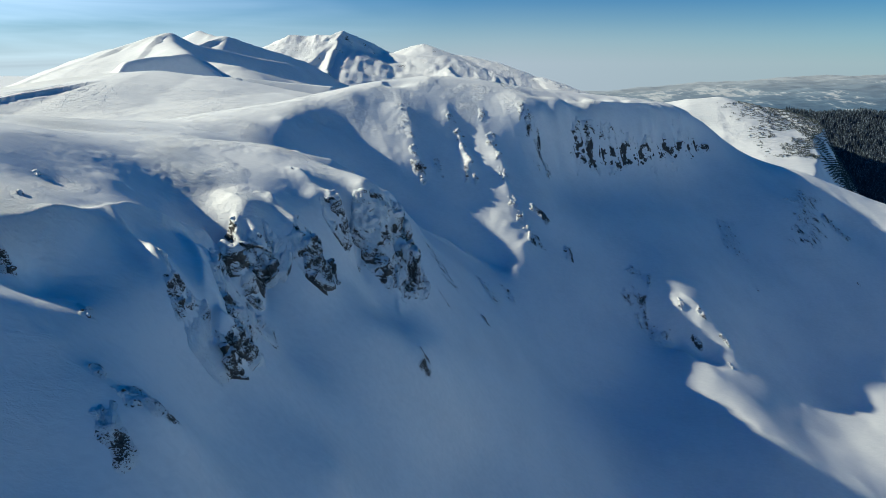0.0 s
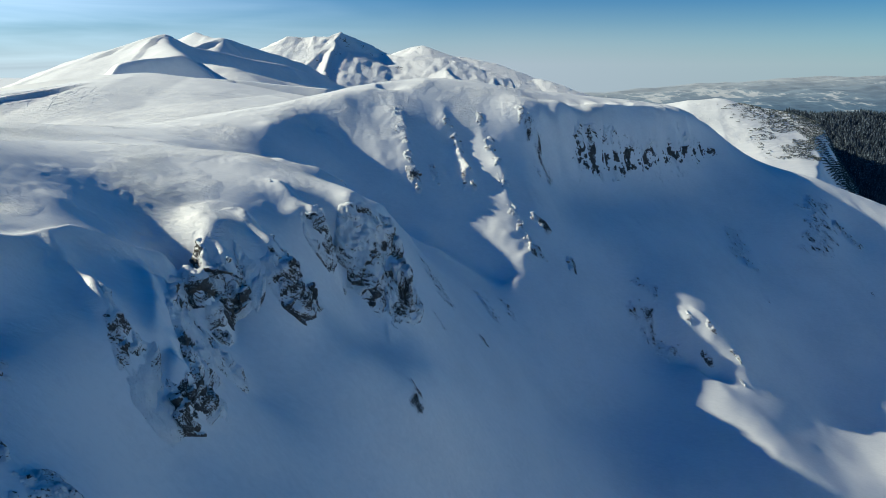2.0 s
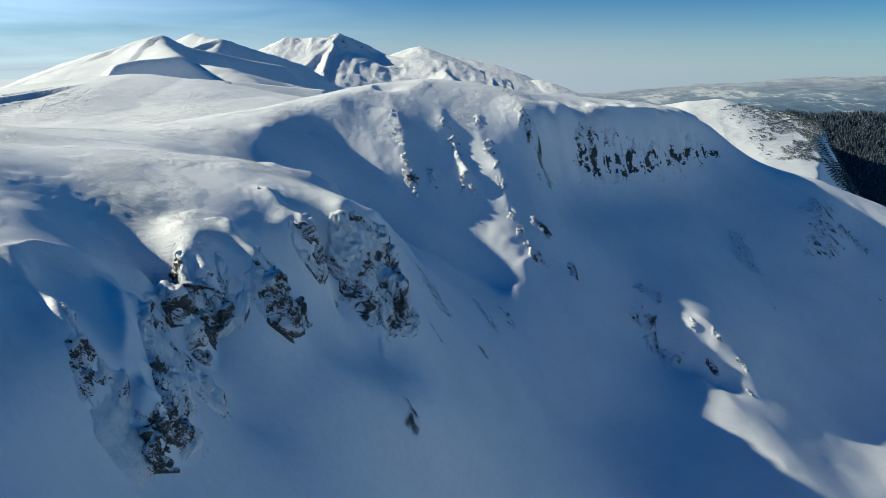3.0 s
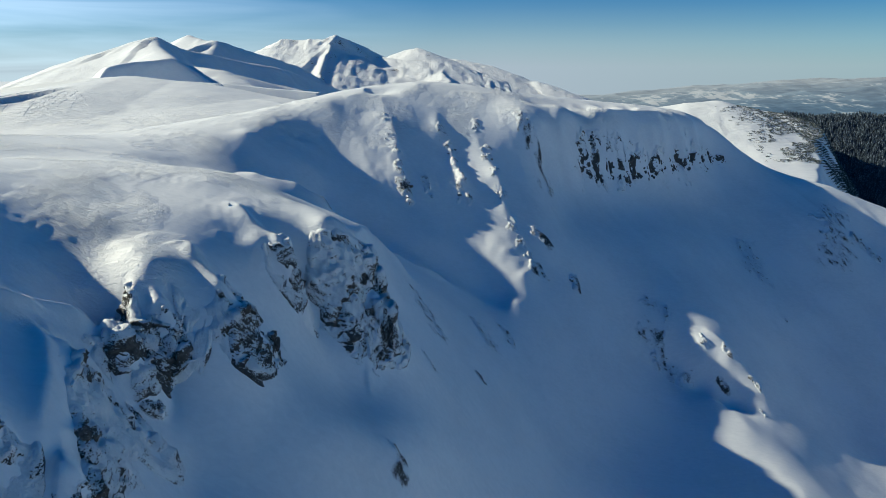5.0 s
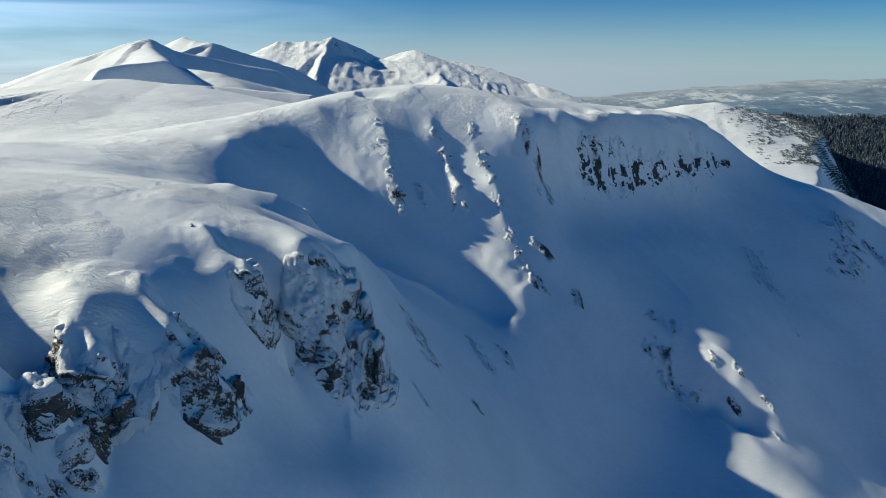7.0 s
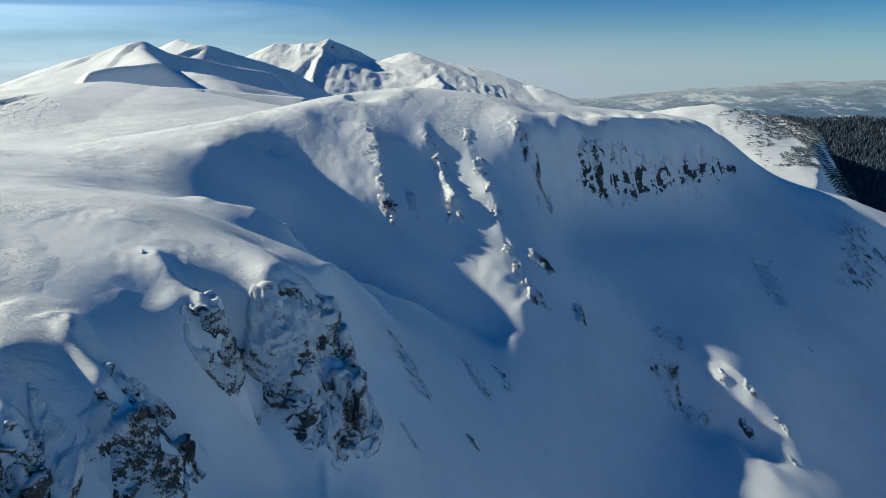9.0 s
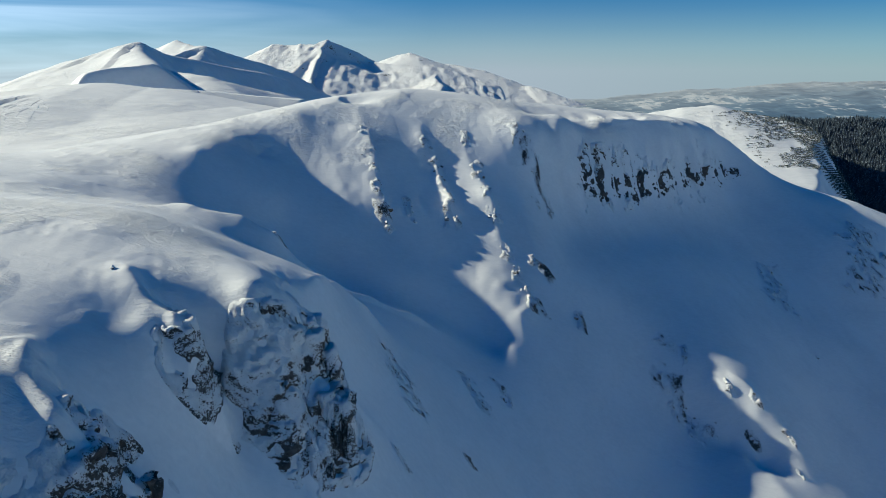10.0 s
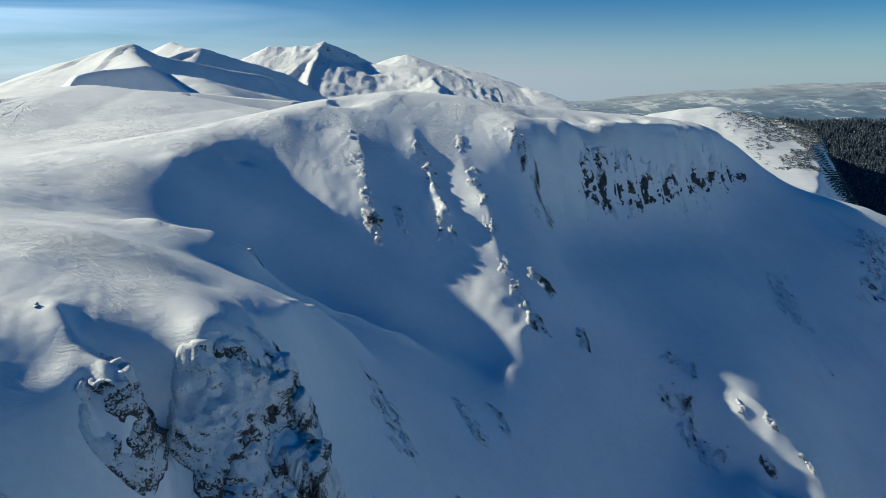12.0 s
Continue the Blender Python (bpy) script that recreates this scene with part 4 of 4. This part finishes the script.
# ---- small outcrops: groups of half-buried blocks ----
def block_mesh(seed):
    """A broken block with flat faces and worn edges, about one metre across."""
    bm = bmesh.new()
    bmesh.ops.create_icosphere(bm, subdivisions=3, radius=0.5)
    co = np.array([v.co for v in bm.verts])
    lump = fbm(co[:, 0] * 3 + seed, co[:, 1] * 3, co[:, 2] * 3, octaves=3, seed=seed)
    r = random.Random(seed)
    cuts = [Vector((r.gauss(0, 1), r.gauss(0, 1), r.gauss(0, 0.7))).normalized() for _ in range(9)] + [Vector((0.2, 0.1, 1)).normalized()]
    for v, g in zip(bm.verts, lump):
        v.co = Vector(v.co) * 1.25
        for n in cuts:
            over = v.co.dot(n) - 0.36
            if over > 0:
                v.co -= n * over * 0.92
        v.co *= 1 + 0.12 * float(g)
        v.co.z = max(v.co.z, -0.45)
    me = bpy.data.meshes.new("rock")
    bm.to_mesh(me)
    bm.free()
    return me


BLOCKS = {}
for mat in (rock, rock_bare, rock_plastered):
    BLOCKS[mat] = []
    for k in range(6):
        me = block_mesh(10 + k)
        me.materials.append(mat)
        BLOCKS[mat].append(me)


def outcrop(x0, y0, x1, y1, spread, count, size, label, seed, mat=None, group=""):
    """Blocks strewn down the slope from (x0, y0) to (x1, y1), half sunk into the snow."""
    bare = {rock_plastered: 0.3, rock_bare: 0.85}.get(mat, 0.55)
    r = random.Random(seed)
    thing = new("rock_outcrop")
    base = Vector(((x0 + x1) / 2, (y0 + y1) / 2, 0))
    base.z = float(land.height(base.x, base.y))
    thing.location = base
    # the bedrock that the blocks belong to, breaking through the snow
    long = math.hypot(x1 - x0, y1 - y0)
    spread = max(spread, 0.26 * long)
    ux, uy = ((x1 - x0) / long, (y1 - y0) / long) if long > 0 else (1, 0)
    reach, n = spread * 1.5 + size * 0.5, int(min(60, max(14, (long + 2 * spread) / (0.16 * size ** 0.5 + 0.12))))
    along_it, over = np.meshgrid(np.linspace(-reach, long + reach, n), np.linspace(-reach, reach, max(12, int(n * 2 * reach / (long + 2 * reach)))), indexing="ij")
    bx, by = x0 + ux * along_it - uy * over, y0 + uy * along_it + ux * over
    over = over + 0.6 * spread * fbm(along_it / (3 * size), 0 * over, octaves=2, seed=seed + 50)
    rim = np.minimum(ease(-reach, 0, along_it) * ease(long + reach, long, along_it), ease(reach, 0.25 * reach, np.abs(over)))
    patchy = fbm(bx / (1.1 * size), by / (1.1 * size), octaves=4, seed=seed, gain=0.6)
    naked = bare + 0.8 * patchy - 1.1 * (1 - rim)
    chunk, _ = blocks(bx / (0.7 * size), by / (0.7 * size), 0 * bx, seed)
    bz = land.height(bx, by) + size * (-0.14 + ease(-0.15, 0.5, naked) * rim * (0.3 + 0.5 * chunk) - 0.3 * (1 - ease(0, 0.2, rim)))
    p = np.stack([bx - base.x, by - base.y, bz - base.z], -1)
    part("bedrock", bared(grid_mesh("bedrock", p, face_rock, True), naked), thing)
    for k in range((count + 1) // 2):
        f = r.random()
        x, y = x0 + f * (x1 - x0) + r.gauss(0, spread * 0.5), y0 + f * (y1 - y0) + r.gauss(0, spread * 0.5)
        s = size * r.uniform(0.28, 0.7) * (1.3 if k == 0 else 1)
        z = float(land.height(x, y)) + s * r.uniform(-0.25, 0.05) + 0.15 * size
        m = Matrix.Translation(Vector((x, y, z)) - base) @ pose(0, 0, 0, r.uniform(-25, 25), r.uniform(-25, 25), r.uniform(0, 360)) @ Matrix.Diagonal((s * r.uniform(0.8, 1.3), s * r.uniform(0.7, 1.1), s * r.uniform(0.7, 1.15), 1))
        part("rock", r.choice(BLOCKS[mat or rock]), thing, matrix=m)
    return tagged(thing, label, "rock outcrop", group)


RIB, SCATTER, SINGLE = "snow-plastered rocks cropping out along a lit snow rib", "scattered dark rocks half buried in shaded snow", "single dark rock half buried in shaded snow"
# along the ribs of the ridge face
outcrop(-10.7, 271, -8.2, 265.5, 1.8, 9, 2.6, RIB, 101)
outcrop(-2.5, 275, -1.2, 270, 1.2, 5, 2.0, RIB, 102, rock_plastered)
outcrop(11.2, 281, 12.1, 273, 1.8, 9, 2.2, RIB, 103)
outcrop(36.2, 255, 37.2, 250, 1.1, 7, 2.4, "upright snowy rock at the foot of a lit rib", 105)
outcrop(39, 253, 40.4, 249.5, 0.6, 3, 1.5, SCATTER, 106, rock_bare)
outcrop(52.6, 255.5, 53.3, 252, 0.7, 4, 2.4, SINGLE, 107, rock_bare)
outcrop(39.5, 266.5, 44.3, 263, 0.9, 6, 1.4, SCATTER, 113, rock_bare)
for k, (x, y, spread, size) in enumerate([(-20, 300, 1.6, 1.2), (-17, 291, 2.0, 1.4), (-15, 284, 1.4, 1.2), (-13, 277, 1.8, 1.6), (3.5, 301, 1.8, 1.2), (7.5, 295, 2.2, 1.4), (9.5, 289, 1.8, 1.6),
                                          (17, 305, 1.6, 1.2), (21, 294, 2.2, 1.4), (24.5, 287, 1.6, 1.3), (26, 279, 2.2, 1.6), (29.5, 267, 2.0, 1.6), (31.6, 261, 1.8, 1.5),
                                          (36.5, 307, 1.8, 1.5), (40, 304, 2.2, 1.6), (45, 301, 2.4, 1.8), (49, 297, 1.8, 1.8), (43, 293, 1.6, 1.2)]):
    outcrop(x, y, x + 1.2, y - 2.6, spread, 4, size, RIB, 170 + k, rock_plastered)
# in the bowl
outcrop(12.2, 176.4, 12.8, 175.4, 0.5, 5, 1.3, SINGLE, 120, rock_bare)
outcrop(-4.4, 121.8, -3.8, 118.2, 0.35, 7, 0.6, SCATTER, 121)
outcrop(-3.0, 187, 1.5, 176, 2.4, 20, 1.1, "low snow-plastered rocks below the cliff", 122, rock_plastered)
outcrop(13.5, 212, 18.5, 204.5, 2.4, 18, 1.0, SCATTER, 123, rock_plastered)
outcrop(22.6, 218, 24.8, 212.5, 1.2, 8, 0.9, SCATTER, 124, rock_plastered)
outcrop(-0.4, 157, 1.1, 155, 0.5, 5, 0.8, SCATTER, 125)
outcrop(80, 249.5, 88.4, 237, 1.6, 24, 1.4, SCATTER, 126)
outcrop(82, 259.5, 88.6, 254, 2.2, 10, 1.1, SCATTER, 127, rock_plastered)
# the sunlit knob
outcrop(98.6, 246.2, 99.6, 243.2, 0.9, 4, 1.2, "sunlit rocks and snow on a small knob", 130)
outcrop(106.2, 242.8, 107.8, 240.2, 0.8, 4, 1.2, "sunlit rocks and snow on a small knob", 131)
outcrop(103.2, 236.2, 105.6, 233.6, 0.8, 5, 1.0, SCATTER, 132, rock_bare)
outcrop(114, 235.4, 116.4, 233.2, 0.8, 5, 0.9, SCATTER, 133)
outcrop(113.8, 226.4, 114.4, 224.4, 0.6, 3, 0.7, SCATTER, 134, rock_plastered)
# the slope to the east
outcrop(199, 343, 191, 315, 3.0, 18, 1.5, SCATTER, 140)
outcrop(208.5, 332, 216, 325, 2.2, 14, 2.2, SCATTER, 141, rock_bare)
outcrop(149.6, 318, 146, 297, 3.0, 12, 1.3, SCATTER, 142, rock_plastered)
outcrop(147.6, 277.4, 148, 276.4, 0.2, 2, 1.1, SINGLE, 143, rock_bare)
outcrop(207.6, 295.8, 208, 294.2, 0.2, 2, 1.2, SINGLE, 144, rock_bare)
# spurs and plateau close by
outcrop(-33.6, 55.2, -31.4, 52.6, 0.9, 8, 1.1, "rough rock lump capped with snow on the spur", 148, rock_bare)
outcrop(-32.4, 59.6, -29.4, 58.6, 0.8, 8, 1.0, "steep spur flank of snow-plastered rock", 149)
outcrop(-36.6, 59.6, -35.4, 58.6, 0.4, 6, 0.7, "dark rocks on the crest of a snow spur", 150)
outcrop(-33.4, 58.2, -31.6, 57.2, 0.4, 7, 0.6, "dark rocks on the crest of a snow spur", 151)
outcrop(-43.8, 70.4, -41.6, 68.4, 0.5, 6, 0.9, "snowed-in rocks in a shaded cove", 152, rock_plastered)
outcrop(-53.4, 72.6, -52.4, 71.8, 0.4, 4, 1.3, "brown rock standing out of shaded snow", 153, rock_bare)
outcrop(-37.4, 82.2, -35.9, 79.6, 0.5, 9, 0.7, SCATTER, 154)
outcrop(-29.6, 206, -28.4, 203.6, 1.0, 9, 1.3, "snowy rocks at the tip of a nose of snow", 155)
outcrop(-14.4, 160.6, -13.6, 159.4, 0.4, 5, 1.0, "dark rock tooth at the cliff's upper edge", 156)
outcrop(-34.9, 143.4, -34.7, 143.0, 0.15, 2, 0.9, "snow-covered boulder on the open plateau", 157, rock_plastered)
outcrop(-60.0, 86.6, -59.0, 85.8, 0.4, 3, 1.4, "snow-covered boulder on the open plateau", 158, rock_plastered)
outcrop(-65.6, 100.4, -64.2, 99.8, 0.4, 3, 0.9, "snow-covered boulder on the open plateau", 159, rock_plastered)

# ---- the cliff band under the far rim ----
for k, (p, q) in enumerate(zip(BAND, BAND[1:])):
    cave = k == len(BAND) - 3
    rock_wall([(p[0], p[1], 0, 0.0), (q[0], q[1], 0, 0.0)], "overhanging dark brown end of the cliff band" if cave else "cliff band streaked with snow under the far rim",
              6.2 if cave else (1.7, 2.5, 2.6, 2.5, 2.9, 3.1, 0.0, 1.4)[k], 600 + 20 * k, out=9.0, step=0.36, band=(p[2:], q[2:]), streak=1.5, loose=(2.0, 2.2, 2.5, 3.0, 3.6, 3.9, 7.4, 2.6)[k])


# ---- ski tracks on the low hill ----
def track_mesh(points, wide):
    """A narrow double furrow in the snow, laid a hand above it as pressed ridges."""
    p = along([(x, y, 0) for x, y in points], 4.0)
    z = hill_top(p[:, 0], p[:, 1])
    way = np.gradient(p[:, :2], axis=0)
    way /= np.linalg.norm(way, axis=1)[:, None] + 1e-9
    side = np.stack([-way[:, 1], way[:, 0]], -1)
    rows = [np.c_[p[:, :2] + side * o, z + h] for o, h in ((-wide, 0.0), (-wide * 0.4, 0.16), (wide * 0.4, 0.16), (wide, 0.0))]
    return grid_mesh("ski_track", np.stack(rows, 1), snow_track, True)


snow_track, t, s = material("pressed_snow", 0.55)
where, _ = place(t)
t.links.new(ramp(t, noise_at(t, where, 0.8, 3), [(0.3, (0.6, 0.63, 0.69)), (0.7, (0.7, 0.73, 0.78))]).outputs[0], s.inputs["Base Color"])
hill_top = surface_of(bpy.data.objects["hill"])
rng = random.Random(17)
for k in range(16):
    x, y = rng.uniform(-345, -285), rng.uniform(540, 590)
    line, heading = [(x, y)], rng.uniform(-2.1, -1.3)
    for _ in range(7):
        heading += rng.uniform(-0.7, 0.7) * 0.8
        heading = max(-2.6, min(-0.7, heading))
        x, y = x + 9 * math.cos(heading), y + 9 * math.sin(heading)
        line.append((x, y))
    tagged(new("ski_track", track_mesh(line, 0.22)), "thin winding ski track pressed into sunlit snow", "ski track", "ski tracks on the low hill")
